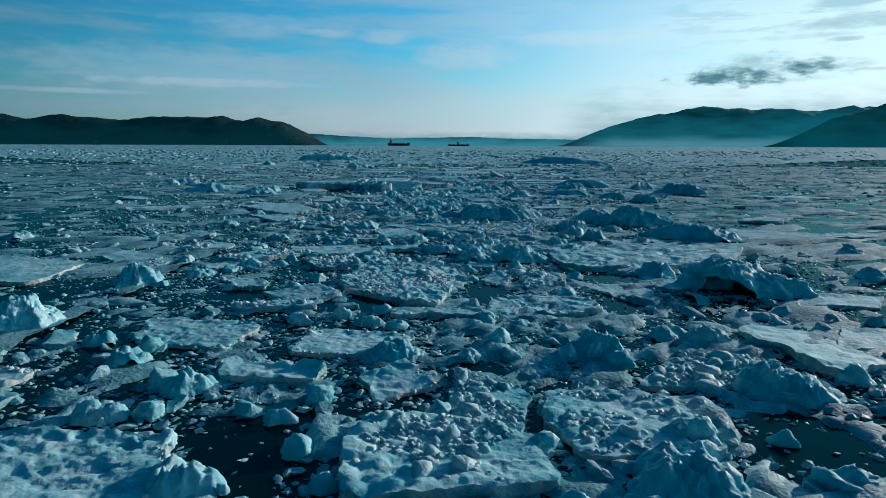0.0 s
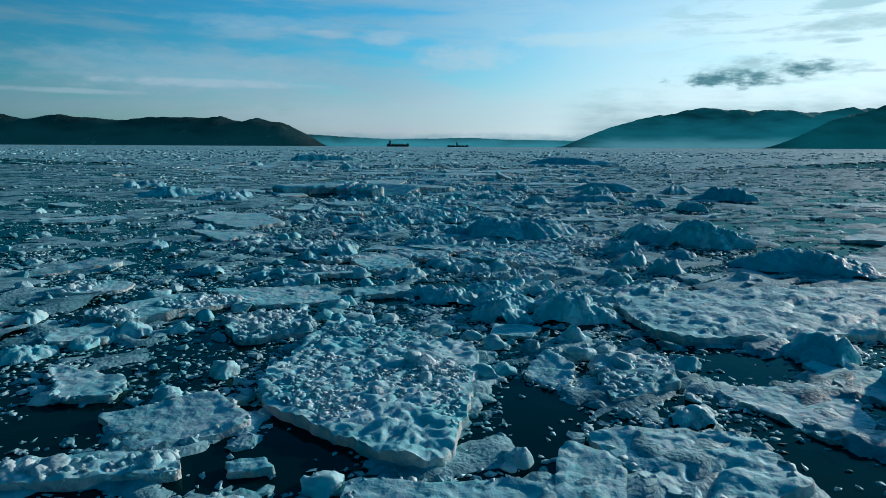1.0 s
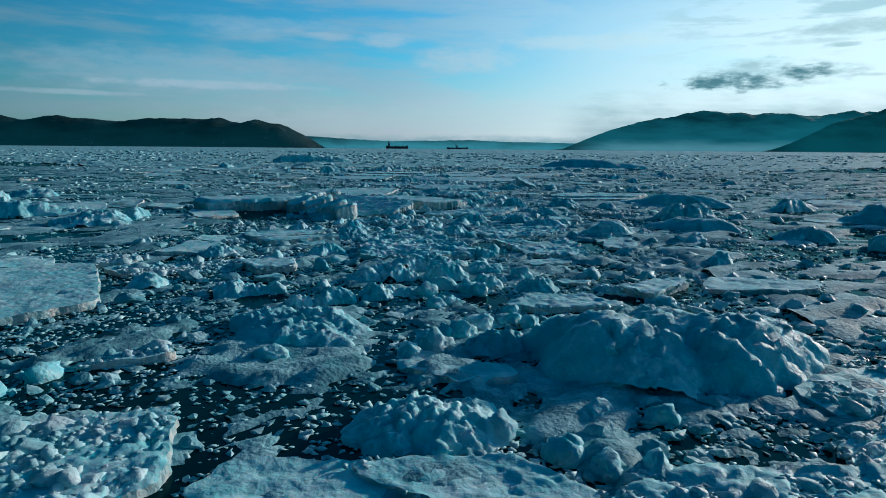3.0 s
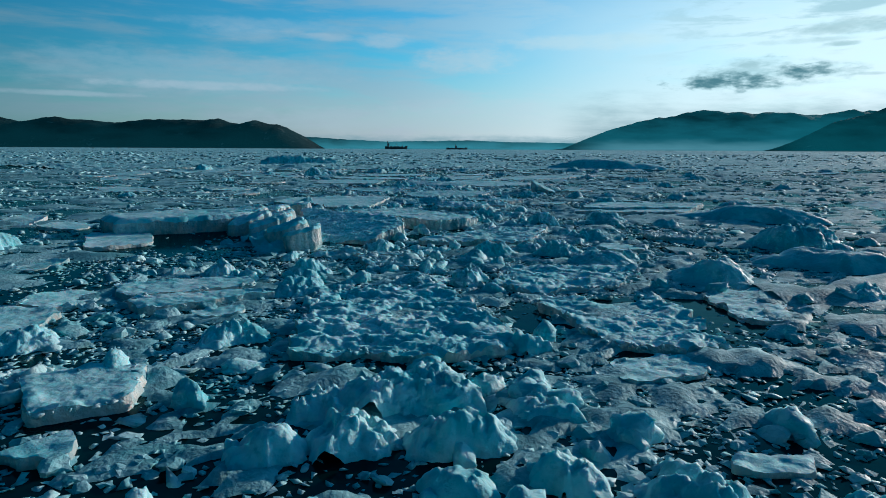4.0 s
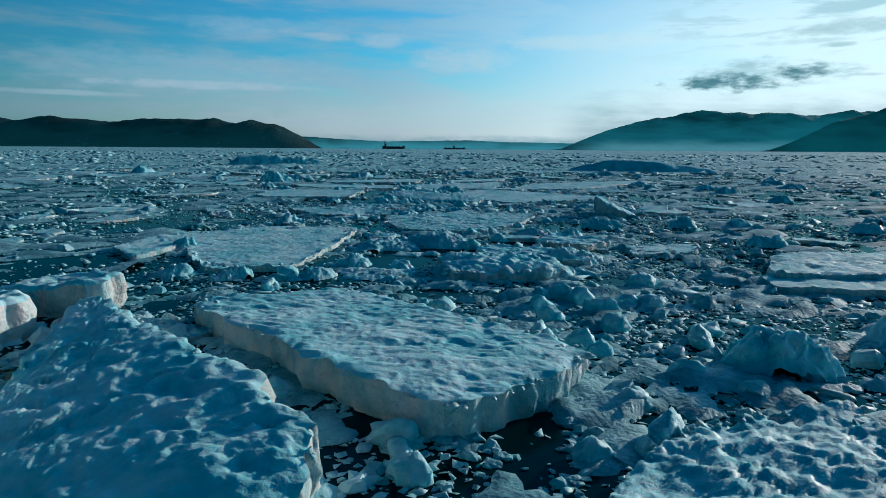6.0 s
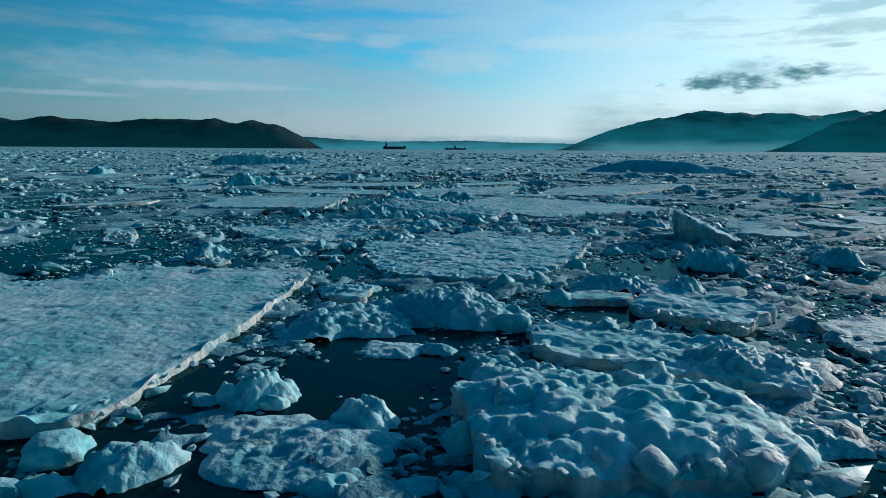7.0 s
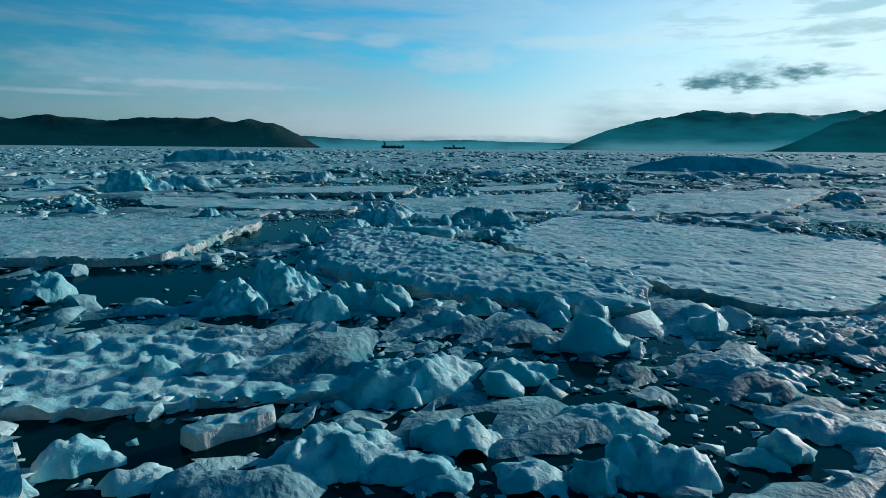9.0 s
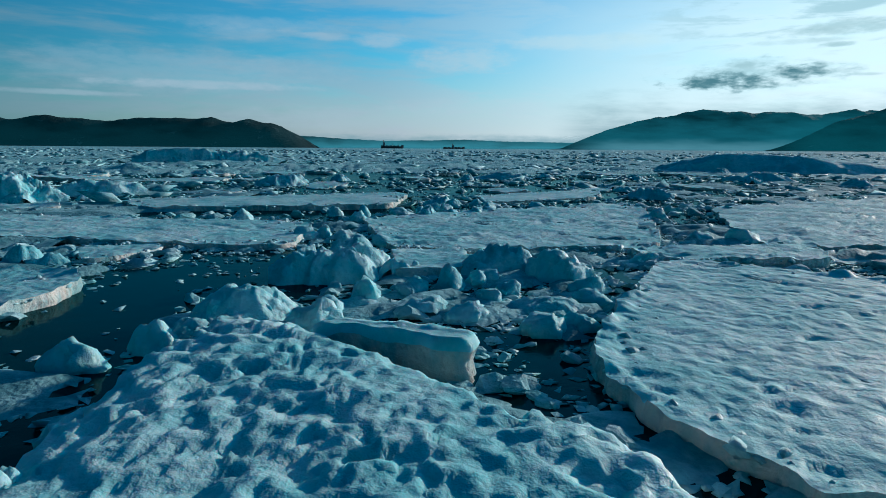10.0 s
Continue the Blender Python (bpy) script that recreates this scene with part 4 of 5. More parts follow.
block(4.68, 66.97, 1.49, 1.09, 0.52, -34.4, 651)
block(2.38, 67.01, 1.3, 0.95, 0.52, -18.35, 616)
block(0.84, 67.29, 0.92, 0.67, 0.12, -5.28, 623)
block(25.6, 67.32, 5.95, 2.31, 1.13, -32.22, 350)
block(0.48, 67.9, 0.52, 0.38, 0.31, -2.11, 679, level=2)
block(3.8, 68, 1.13, 0.82, 0.28, -25.41, 644)
block(-0.42, 68.11, 0.76, 0.56, 0.15, 4.68, 672)
floe(2.77, 68.4, 1.01, 0.54, -6.36, -0.01, 0.03, 0.03, thick=0.093, res=0.055)
block(-22.96, 68.52, 5.53, 2.31, 0.93, 30.12, 357)
block(14.48, 68.79, 3.53, 2.31, 1.04, -13.52, 175)
floe(-12.75, 69.84, 2.53, 4.38, 29.85, 0.08, 0.02, -0.32, thick=0.124, res=0.145)
block(6.91, 71, 1.41, 1.03, 0.48, -32.42, 637)
block(6.21, 71.51, 0.69, 0.5, 0.5, -28.5, 630, level=2)
floe(-11.74, 73.98, 6.63, 3.43, 28.92, -0.12, 0.16, 0.12, thick=0.75, res=0.133, bumps=0.06, rag=0.2, soft=0.3, label="thick tilted slab of sea ice with a sheer broken edge")
block(5.59, 76.36, 1.62, 1.18, 0.91, -18.7, 658)
block(9, 77.23, 2.28, 1.66, 0.63, -27.63, 665)
block(17.23, 78.8, 7.94, 2.31, 0.95, -29.94, 518, fine=0.02, lumpy=0.08)
block(-31.2, 82.34, 3.2, 2.31, 0.63, 24.78, 168, level=2)
floe(12.19, 82.71, 7.34, 2.63, 2.97, 0.81, 0.5, 0.34, thick=0.217, res=0.138)
block(-5.62, 83.44, 0.93, 0.68, 0.34, 33.83, 714)
block(-8.96, 88.36, 0.98, 0.72, 0.5, 33.95, 784, level=2)
floe(7.93, 88.38, 2.8, 1.86, 13.38, 0.53, 0.1, -0.03, thick=0.093, res=0.0899)
floe(-10.07, 88.59, 3.9, 2.05, 80.91, 1.25, 0.28, -0.02, thick=0.186, res=0.114)
floe(-6.32, 88.61, 5.21, 8.96, 15.27, 0.37, 1.31, 0.25, thick=0.13, res=0.0716, bumps=0.03, rim=0.07)
floe(3.22, 90.79, 1.22, 0.65, -3.51, 0.08, 0.04, 0.02, thick=0.155, res=0.055)
floe(-2.15, 91.14, 1.27, 0.65, 73.59, -0.01, -0.06, -0.11, thick=0.124, res=0.055)
block(5.2, 91.43, 1.34, 0.97, 0.42, -31.09, 868)
block(3.85, 92.32, 1.82, 1.33, 0.31, -22.51, 861)
floe(-7.33, 93.11, 2.07, 1.59, 25.62, 0.04, 0.26, -0.37, thick=0.124, res=0.0831)
block(7.29, 95.08, 1.85, 1.35, 0.52, -30.71, 854)
block(-3.29, 95.47, 0.35, 0.25, 0.23, 25.96, 896, level=2)
block(-7.13, 96.04, 1.12, 0.81, 0.51, 26.47, 875, level=2)
floe(-3.44, 96.2, 0.65, 0.47, 29.94, -0.1, 0.04, -0.02, thick=0.062, res=0.055)
block(-4.84, 96.5, 0.66, 0.48, 0.24, 32.65, 312, level=2)
block(-3.57, 102.05, 0.25, 0.18, 0.11, 35.48, 11, level=2)
block(-2.85, 102.26, 0.52, 0.38, 0.13, 27.04, 18, level=2)
block(-0.61, 102.28, 0.46, 0.33, 0.07, -0.59, 4, level=2)
block(0.05, 102.33, 0.63, 0.46, 0.12, -9.08, 994)
block(1.08, 102.37, 0.77, 0.56, 0.26, -21.39, 952)
block(-0.91, 102.51, 0.74, 0.54, 0.12, 3.27, 945)
block(-3.48, 102.52, 0.67, 0.49, 0.17, 31.71, 987)
block(-1.49, 102.6, 1.03, 0.75, 0.25, 10.16, 931)
block(1.91, 102.62, 0.43, 0.31, 0.08, -28.82, 39, level=2)
block(-0.47, 102.96, 0.69, 0.51, 0.17, -2.05, 938)
floe(-2.42, 103.05, 0.85, 0.25, 42.04, 0.03, 0.06, 0, thick=0.093, res=0.055)
block(2.85, 103.22, 1.04, 0.76, 0.11, -33.62, 980)
block(0.89, 103.31, 0.9, 0.65, 0.14, -16.04, 959)
block(-0.93, 104.2, 1.48, 1.08, 0.28, 2.59, 924, lumpy=0.12)
block(-3.63, 104.42, 0.5, 0.37, 0.24, 24.7, 903, level=2)
block(0.22, 104.44, 0.73, 0.53, 0.19, -7.7, 966)
block(2.83, 104.55, 1.1, 0.8, 0.16, -27.83, 973)
floe(-3.59, 104.64, 4.12, 2.21, 6.93, -0.47, 0.21, -0.1, thick=0.062, res=0.055, bumps=0.09)
block(8.99, 104.67, 1.76, 1.28, 0.30, -32.31, 889)
block(-3.12, 104.69, 0.65, 0.48, 0.17, 20.12, 910)
block(-4.97, 105.38, 0.78, 0.57, 0.15, 30.18, 917, level=2)
floe(4.55, 106.01, 1.94, 1.21, 9.08, 0.35, 0.12, 0.01, thick=0.074, res=0.055, lumps=0.036, heap=1, label="ice floe heaped with frozen rubble lumps")
block(-6.98, 107.9, 1.07, 0.78, 0.41, 32.45, 53, level=2)
block(-3.26, 111.16, 0.82, 0.6, 0.74, 11.15, 123)
floe(5.52, 112.83, 8.35, 10.3, 46.46, 0.59, -0.61, 1.18, thick=0.174, res=0.055, bumps=0.03, rim=0.06)
floe(-1.05, 113.95, 0.4, 1.7, 55.7, -0.22, -0.02, -0.05, thick=0.42, res=0.055, bumps=0.02, rag=0.06, soft=0.3)
block(-3.12, 115.78, 1.6, 1.16, 0.5, 17.44, 144, fine=0.015, lumpy=0.08)
block(-0.75, 116.18, 0.77, 0.56, 0.2, 0.86, 172, level=2)
block(0.83, 116.26, 0.98, 0.71, 0.15, -9.73, 263, level=2)
block(-1.66, 116.4, 0.78, 0.57, 0.12, 6.88, 165, level=2)
block(1.51, 118.39, 1.12, 0.82, 0.63, -11.41, 186, level=2)
block(-2.37, 118.52, 1.89, 1.38, 0.53, 9.27, 151)
block(-1.31, 118.67, 0.73, 0.53, 0.39, 3.6, 158, level=2, fine=0.01)
block(0.56, 118.97, 1.28, 0.93, 0.64, -6.02, 179, level=2)
block(-7.91, 119.6, 0.67, 0.49, 0.22, 31.74, 200, level=2)
floe(-0.72, 119.7, 1.54, 2.18, 12.58, 0.17, 0.05, -0.08, thick=0.155, res=0.0936)
block(-8.6, 119.89, 0.74, 0.54, 0.32, 33.45, 193, level=2)
floe(5.3, 120.38, 3.9, 1.76, 3.02, 0.25, 0.28, 0.25, thick=0.186, res=0.099, bumps=0.06)
floe(8.74, 120.46, 2.51, 1.17, -3.33, 0.41, 0.06, 0.05, thick=0.031, res=0.0997)
floe(-7.2, 120.86, 1.75, 1.4, 49.75, 0.24, 0.08, -0.13, thick=0.093, res=0.103)
floe(-8.6, 124.13, 4.76, 8.63, 105.04, 1.94, 0.16, 0.46, thick=0.136, res=0.129)
floe(1.86, 125.51, 8.82, 7.93, 22.9, 2.11, 1.58, 0.87, thick=0.124, res=0.14, bumps=0.07)
floe(13.22, 128.36, 11.06, 10.38, 17.86, 5.92, 2.99, 1.06, thick=0.124, res=0.163, bumps=0.07)
floe(-6.96, 132.41, 10.2, 4.98, 18.19, 0.32, 0.75, 0.64, thick=0.186, res=0.195)
block(-17.28, 132.54, 3.4, 2.31, 1.28, 33.98, 207)
floe(4.17, 136.52, 7.05, 3.77, 31.98, 1.7, 0.52, 0.25, thick=0.124, res=0.228)
block(8.91, 136.8, 2.13, 1.55, 0.46, -18.21, 235, level=2)
block(-16.3, 136.98, 3.64, 2.31, 0.7, 28.27, 214, level=2)
block(-9.68, 144.87, 2.72, 1.99, 0.71, 13.74, 256, level=2)
block(23.03, 153.9, 4.72, 2.31, 0.68, -27.16, 249, level=2)
block(3.97, 154.79, 4.07, 2.31, 0.53, -5.58, 242, level=2)
block(33.42, 172.89, 23.22, 7.35, 2.08, -27.62, 228)
block(-33.07, 199.07, 17.44, 2.31, 2.25, 19.57, 221)
# the thick slabs and the ridge beside them
floe(-1.15, 77.04, 7.23, 3.50, -46.0, 0.34, -0.43, 0.07, thick=0.50, tilt=(-0.4, -0.9), res=0.05, bumps=0.05, rag=0.16, soft=0.1, label="thick tilted slab of sea ice with a sheer broken edge")
floe(-3.90, 72.76, 6.04, 4.14, -41.5, -2.33, 1.90, -0.63, thick=0.42, tilt=(9.1, 6.5), res=0.05, bumps=0.07, rag=0.2, soft=0.2, label="thick tilted slab of sea ice with a sheer broken edge")
floe(2.89, 71.56, 3.77, 4.81, 2.8, 1.49, -0.54, 0.22, thick=0.21, tilt=(0.2, -0.2), res=0.05, bumps=0.10, rag=0.16)
floe(13.27, 84.48, 7.19, 3.39, 1.2, 1.13, 0.07, -0.08, thick=0.35, tilt=(0.0, -0.0), res=0.1, bumps=0.06, label="thick tilted slab of sea ice with a sheer broken edge")
floe(-4.75, 67.75, 1.15, 0.90, 25, 0.15, 0.1, -0.08, thick=0.80, tilt=(15, -4), res=0.05, bumps=0.08, rag=0.2, soft=0.14, square=6, name="ice_plate", label="upturned slab of sea ice frozen into a ridge", crumbs=False)
floe(-5.55, 68.90, 1.30, 1.50, 40, 0.15, 0.1, -0.08, thick=0.90, tilt=(14, 4), res=0.05, bumps=0.08, rag=0.2, soft=0.14, square=6, name="ice_plate", label="upturned slab of sea ice frozen into a ridge", crumbs=False)
floe(-5.15, 70.10, 1.00, 1.00, 15, 0.15, 0.1, -0.08, thick=0.60, tilt=(15, 0), res=0.05, bumps=0.08, rag=0.2, soft=0.14, square=6, name="ice_plate", label="upturned slab of sea ice frozen into a ridge", crumbs=False)
floe(-6.90, 70.70, 1.70, 1.30, 30, 0.15, 0.1, -0.08, thick=0.85, tilt=(14, 3), res=0.05, bumps=0.08, rag=0.2, soft=0.14, square=6, name="ice_plate", label="upturned slab of sea ice frozen into a ridge", crumbs=False)
floe(-6.75, 72.30, 1.30, 1.50, 55, 0.15, 0.1, -0.08, thick=0.80, tilt=(12, -3), res=0.05, bumps=0.08, rag=0.2, soft=0.14, square=6, name="ice_plate", label="upturned slab of sea ice frozen into a ridge", crumbs=False)
floe(-8.30, 72.90, 1.60, 1.80, 20, 0.15, 0.1, -0.08, thick=0.75, tilt=(12, 5), res=0.05, bumps=0.08, rag=0.2, soft=0.14, square=6, name="ice_plate", label="upturned slab of sea ice frozen into a ridge", crumbs=False)
floe(-7.60, 74.60, 1.50, 1.70, 60, 0.15, 0.1, -0.08, thick=0.72, tilt=(12, 0), res=0.05, bumps=0.08, rag=0.2, soft=0.14, square=6, name="ice_plate", label="upturned slab of sea ice frozen into a ridge", crumbs=False)
floe(-9.60, 75.60, 2.20, 1.70, 35, 0.15, 0.1, -0.08, thick=0.75, tilt=(5, 2), res=0.05, bumps=0.08, rag=0.2, soft=0.14, square=6, name="ice_plate", label="upturned slab of sea ice frozen into a ridge", crumbs=False)
floe(-8.60, 77.60, 1.60, 1.80, 70, 0.15, 0.1, -0.08, thick=0.72, tilt=(6, 0), res=0.05, bumps=0.08, rag=0.2, soft=0.14, square=6, name="ice_plate", label="upturned slab of sea ice frozen into a ridge", crumbs=False)
floe(-8.20, 80.00, 1.40, 2.20, 80, 0.15, 0.1, -0.08, thick=0.65, tilt=(6, -3), res=0.05, bumps=0.08, rag=0.2, soft=0.14, square=6, name="ice_plate", label="upturned slab of sea ice frozen into a ridge", crumbs=False)
floe(-10.40, 78.40, 1.90, 1.60, 10, 0.15, 0.1, -0.08, thick=0.60, tilt=(4, 3), res=0.05, bumps=0.08, rag=0.2, soft=0.14, square=6, name="ice_plate", label="upturned slab of sea ice frozen into a ridge", crumbs=False)
block(-6.2, 70.3, 2.8, 2.3, 0.62, 35, 401)
block(-7.9, 73.6, 3.0, 2.6, 0.6, 50, 402)
block(-9.2, 77.2, 2.8, 3.0, 0.55, 60, 403)
block(-1.78, 67.82, 1.11, 0.83, 0.42, 22, 31)
block(-3.73, 66.77, 0.96, 0.72, 0.13, 9, 32)
block(-1.97, 66.91, 1.59, 1.19, 0.07, -4, 33)
# heaps round the dark pool
floe(2.97, 87.06, 3.73, 1.82, -28.2, -0.32, -0.07, 0.02, thick=0.19, tilt=(0.3, -0.0), res=0.055, bumps=0.08)
floe(1.64, 84.22, 3.15, 2.57, -8.1, -0.07, 0.08, -0.28, thick=0.27, tilt=(0.2, 1.1), res=0.045, bumps=0.10, lumps=0.09, lump=0.42, dome=0.15, rag=0.25, heap=1, label="ice floe heaped with frozen rubble lumps")
floe(4.94, 89.75, 2.40, 2.18, -52.3, -0.27, 0.03, -0.07, thick=0.21, tilt=(1.0, -0.0), res=0.06, bumps=0.09)
floe(9.45, 100.1, 1.9, 2.3, -20, -0.2, 0.1, 0.1, thick=0.58, tilt=(-24, 6), res=0.07, bumps=0.1, rag=0.15, name="ice_plate", label="slab of sea ice pushed up on edge")
block(0.07, 89.70, 2.62, 1.96, 0.46, -25, 50)
block(-2.13, 88.88, 2.29, 1.72, 0.26, 12, 51)
block(4.02, 86.36, 2.22, 1.66, 0.38, -1, 52)
block(-1.04, 87.34, 1.12, 0.84, 0.07, -14, 53)
block(-2.60, 85.38, 1.06, 0.80, 0.33, 23, 54)
block(-3.47, 83.48, 1.08, 0.81, 0.27, 10, 55)
block(-1.84, 84.00, 2.12, 1.59, 0.11, -3, 56)
block(-1.17, 84.67, 0.80, 0.60, 0.29, -16, 57)
block(0.09, 84.09, 0.61, 0.46, 0.47, 21, 58)
block(1.75, 83.52, 1.55, 1.16, 0.08, 8, 59)
block(3.77, 84.30, 1.22, 0.92, 0.19, -5, 60)
block(0.17, 83.15, 0.64, 0.48, 0.12, -18, 61)
block(-2.27, 91.76, 1.40, 1.05, 0.16, 19, 62)
block(-4.05, 83.13, 0.58, 0.44, 0.13, 6, 63)
block(-0.25, 87.36, 0.55, 0.41, 0.11, -7, 64)
block(-1.36, 83.14, 0.53, 0.39, 0.13, -20, 65)
block(-0.57, 83.14, 0.58, 0.44, 0.06, 17, 66)
block(1.17, 84.36, 1.49, 1.12, 0.25, 4, 67)
block(2.55, 84.90, 1.39, 1.05, 0.25, -9, 68)
block(0.91, 86.17, 1.53, 1.15, 0.26, -22, 69)
# the wide pitted floe and its neighbour across the lead
floe(0.75, 96.39, 6.36, 7.22, 1.8, 0.68, 1.14, 0.51, thick=0.15, tilt=(-0.0, 0.0), res=0.045, bumps=0.06, span=0.7, square=5)
floe(-5.16, 100.92, 4.26, 4.48, 13.1, -1.00, 0.30, -0.40, thick=0.13, tilt=(0.0, 0.0), res=0.05, bumps=0.05, rim=0.08)
floe(-9.72, 114.25, 7.15, 7.55, 0.3, -0.03, 0.27, -0.01, thick=0.18, tilt=(0.0, 0.0), res=0.1, bumps=0.03, rim=0.06)
block(-2.14, 100.23, 0.72, 0.51, 0.39, -15, 80)
block(-3.27, 98.01, 0.55, 0.39, 0.19, 22, 81)
block(-4.29, 98.40, 0.98, 0.69, 0.07, 9, 82)
block(-3.00, 108.65, 0.79, 0.55, 0.68, -4, 83)
block(-3.69, 114.50, 0.73, 0.51, 0.54, -17, 84)
# the lumpy floe at the end of the way
floe(-0.26, 110.14, 7.48, 3.04, -38.2, -0.96, 0.68, -0.56, thick=0.28, tilt=(0.3, 1.7), res=0.042, bumps=0.06, lumps=0.035, lump=0.16, rag=0.2, soft=0.35, span=0.5, dome=0.06, bulge=0.24, grit=4500)
block(-3.26, 108.10, 1.50, 1.00, 0.57, -25, 190)
block(-3.65, 107.25, 1.00, 0.80, 0.46, 12, 191)
block(-2.09, 107.70, 0.75, 0.60, 0.41, -1, 192)
block(-1.46, 107.73, 0.80, 0.60, 0.34, -14, 193)
block(-0.09, 107.21, 0.60, 0.50, 0.34, 23, 194)
block(-3.17, 110.03, 0.60, 0.60, 0.69, 10, 195)
block(0.51, 106.62, 0.50, 0.40, 0.17, -3, 196)
block(1.03, 106.56, 0.50, 0.40, 0.17, -16, 197)
block(-2.35, 106.76, 0.80, 0.50, 0.34, 21, 198)
# leads of open water: x, y, half width, half length, turn
OPEN_WATER = [
    (-3.15, 98.3, 0.55, 0.6, 0), (-2.35, 99.3, 0.45, 0.5, 0), (-3.55, 97.2, 0.6, 0.7, 0), (-0.6, 86.6, 1.0, 1.0, 0),
    (1.2, 86.9, 0.6, 0.5, 0), (-1.4, 85.9, 0.9, 0.7, 0), (1.6, 68.75, 2.3, 0.4, 0), (-2.6, 69.2, 1.6, 0.5, 0),
    (1.0, 74.0, 0.5, 1.6, 0), (-0.6, 71.6, 0.5, 0.9, 0),
    (2.32, 58.28, 0.54, 1.57, 0), (6.76, 58.8, 1.15, 1.66, 0), (4.27, 55.37, 0.76, 0.55, 0), (-10.99, 69.92, 2.94, 3.43, 0),
    (2, 68.8, 1.93, 0.4, 0), (-1.58, 69.65, 0.6, 0.82, 0), (-0.72, 69.16, 0.74, 0.36, 0),
    (-1.48, 85.75, 1.37, 2.08, 0), (-2.87, 83.34, 1.28, 0.77, 0), (4.56, 83.06, 1.08, 0.8, 0), (0.13, 81.54, 1.65, 0.51, 0),
    (-2.78, 93.91, 0.47, 1.48, 0), (-2.12, 91.53, 1.06, 0.95, 0), (-0.83, 87.99, 2.25, 0.7, 0), (6.01, 94.77, 2.16, 1.72, 0),
    (3.16, 90.11, 0.72, 1.06, 0), (-3.48, 95.95, 0.73, 1.91, 0), (-6.05, 109.05, 2.32, 1.91, 0), (-0.2, 107.9, 2.0, 0.5, 0), (-2.9, 108.6, 0.8, 0.6, 0), (-4.4, 109.5, 0.8, 1.2, 0), (-4.33, 104.39, 0.59, 0.56, 0),
    (-1.17, 108.09, 0.58, 0.53, 0), (0.1, 107.68, 0.69, 0.31, 0), (-3.89, 111, 0.36, 1.7, 0), (0.54, 114.36, 0.27, 0.85, 0),
    (-5.22, 116.06, 1.09, 3.24, 0), (-1.18, 21.66, 0.92, 1.39, 0), (2.49, 23.08, 0.72, 1.68, 0), (-5.3, 22.31, 0.86, 0.92, 0),
    (-2.32, 20.92, 0.59, 0.67, 0), (7.17, 25.21, 1.29, 1.13, 0), (6.63, 21.03, 0.67, 0.94, 0), (-2.07, 12.07, 1.17, 1.53, 0),
    (7.19, 12.05, 1.23, 1.24, 0), (1.87, 15.24, 0.72, 0.84, 0), (3.55, 12.19, 0.23, 0.93, 0), (0.92, 32.58, 1.23, 0.78, 0),
    (2.76, 31.14, 1.18, 0.51, 0), (-0.59, 30.43, 0.65, 0.64, 0), (0.63, 36.72, 0.71, 0.98, 0), (2.41, 36.47, 0.5, 0.38, 0),
    (-4.1, 36.63, 1.72, 1.08, 0), (0.04, 35.24, 0.36, 0.65, 0), (-4.15, 49.18, 0.74, 0.79, 0), (-0.72, 49.06, 0.87, 0.54, 0),
    (1.88, 49.24, 0.76, 0.71, 0), (5.4, 49.4, 0.6, 0.68, 0),
    (-3.49, 69.49, 1.17, 0.72, 0),
    (-3.56, 102.88, 0.69, 0.49, 0), (-2.6, 102.92, 0.74, 0.49, 0), (1.78, 38.33, 0.56, 1.08, 0),
    (-3.61, 85.54, 0.63, 0.84, 0), (-4.05, 84.16, 0.75, 0.31, 0), (-1, 86.41, 0.57, 1.63, 0), (2.16, 87.03, 0.89, 0.39, 0),
]

# ---- loose ice ----
def taken(x, y, r):
    if on_floe(np.array([[x, y]]), 1.3)[0]:
        return True
    for a, b, w, h, turn in OPEN_WATER:
        if ((x - a) / (w + 0.5 * r)) ** 2 + ((y - b) / (h + 0.5 * r)) ** 2 < 1:
            return True
    for a, b, A, B, C in PLAN:
        if (a - x) ** 2 + (b - y) ** 2 < (0.75 * r + 0.8 * max(np.abs(A).max(), np.abs(B).max())) ** 2:
            return True
    return False


rs = np.random.RandomState(21)
# smaller floes and blocks that fill the pack between the large ones
made = 0
for k in range(4000):
    if made >= FILL_FLOES:
        break
    y = rs.uniform(6, 165)
    x = rs.normal(0, 11 + 0.05 * y) if y < 112 else rs.normal(0, 8 + 0.55 * (y - 104))
    s = rs.uniform(0.8, 2.6) * (1 + max(0, abs(x) - 8) * 0.04)
    if taken(x, y, s * 0.6):
        continue
    made += 1
    lumpy = rs.rand() < 0.5
    floe(x, y, s * rs.uniform(0.9, 1.6), s * rs.uniform(0.6, 1.0), rs.uniform(0, 180), s * rs.uniform(-0.15, 0.15), s * rs.uniform(-0.1, 0.1), s * rs.uniform(-0.1, 0.1),
         "small snow-covered ice floe jammed in the pack", thick=rs.uniform(0.05, 0.15), bumps=0.05, heap=int(lumpy and abs(x) < 12),
         tilt=(rs.normal(0, 2.0), rs.normal(0, 2.0)), square=rs.uniform(3, 7), rag=0.14, res=0.15, name="small_ice_floe", crumbs=False)
made = 0
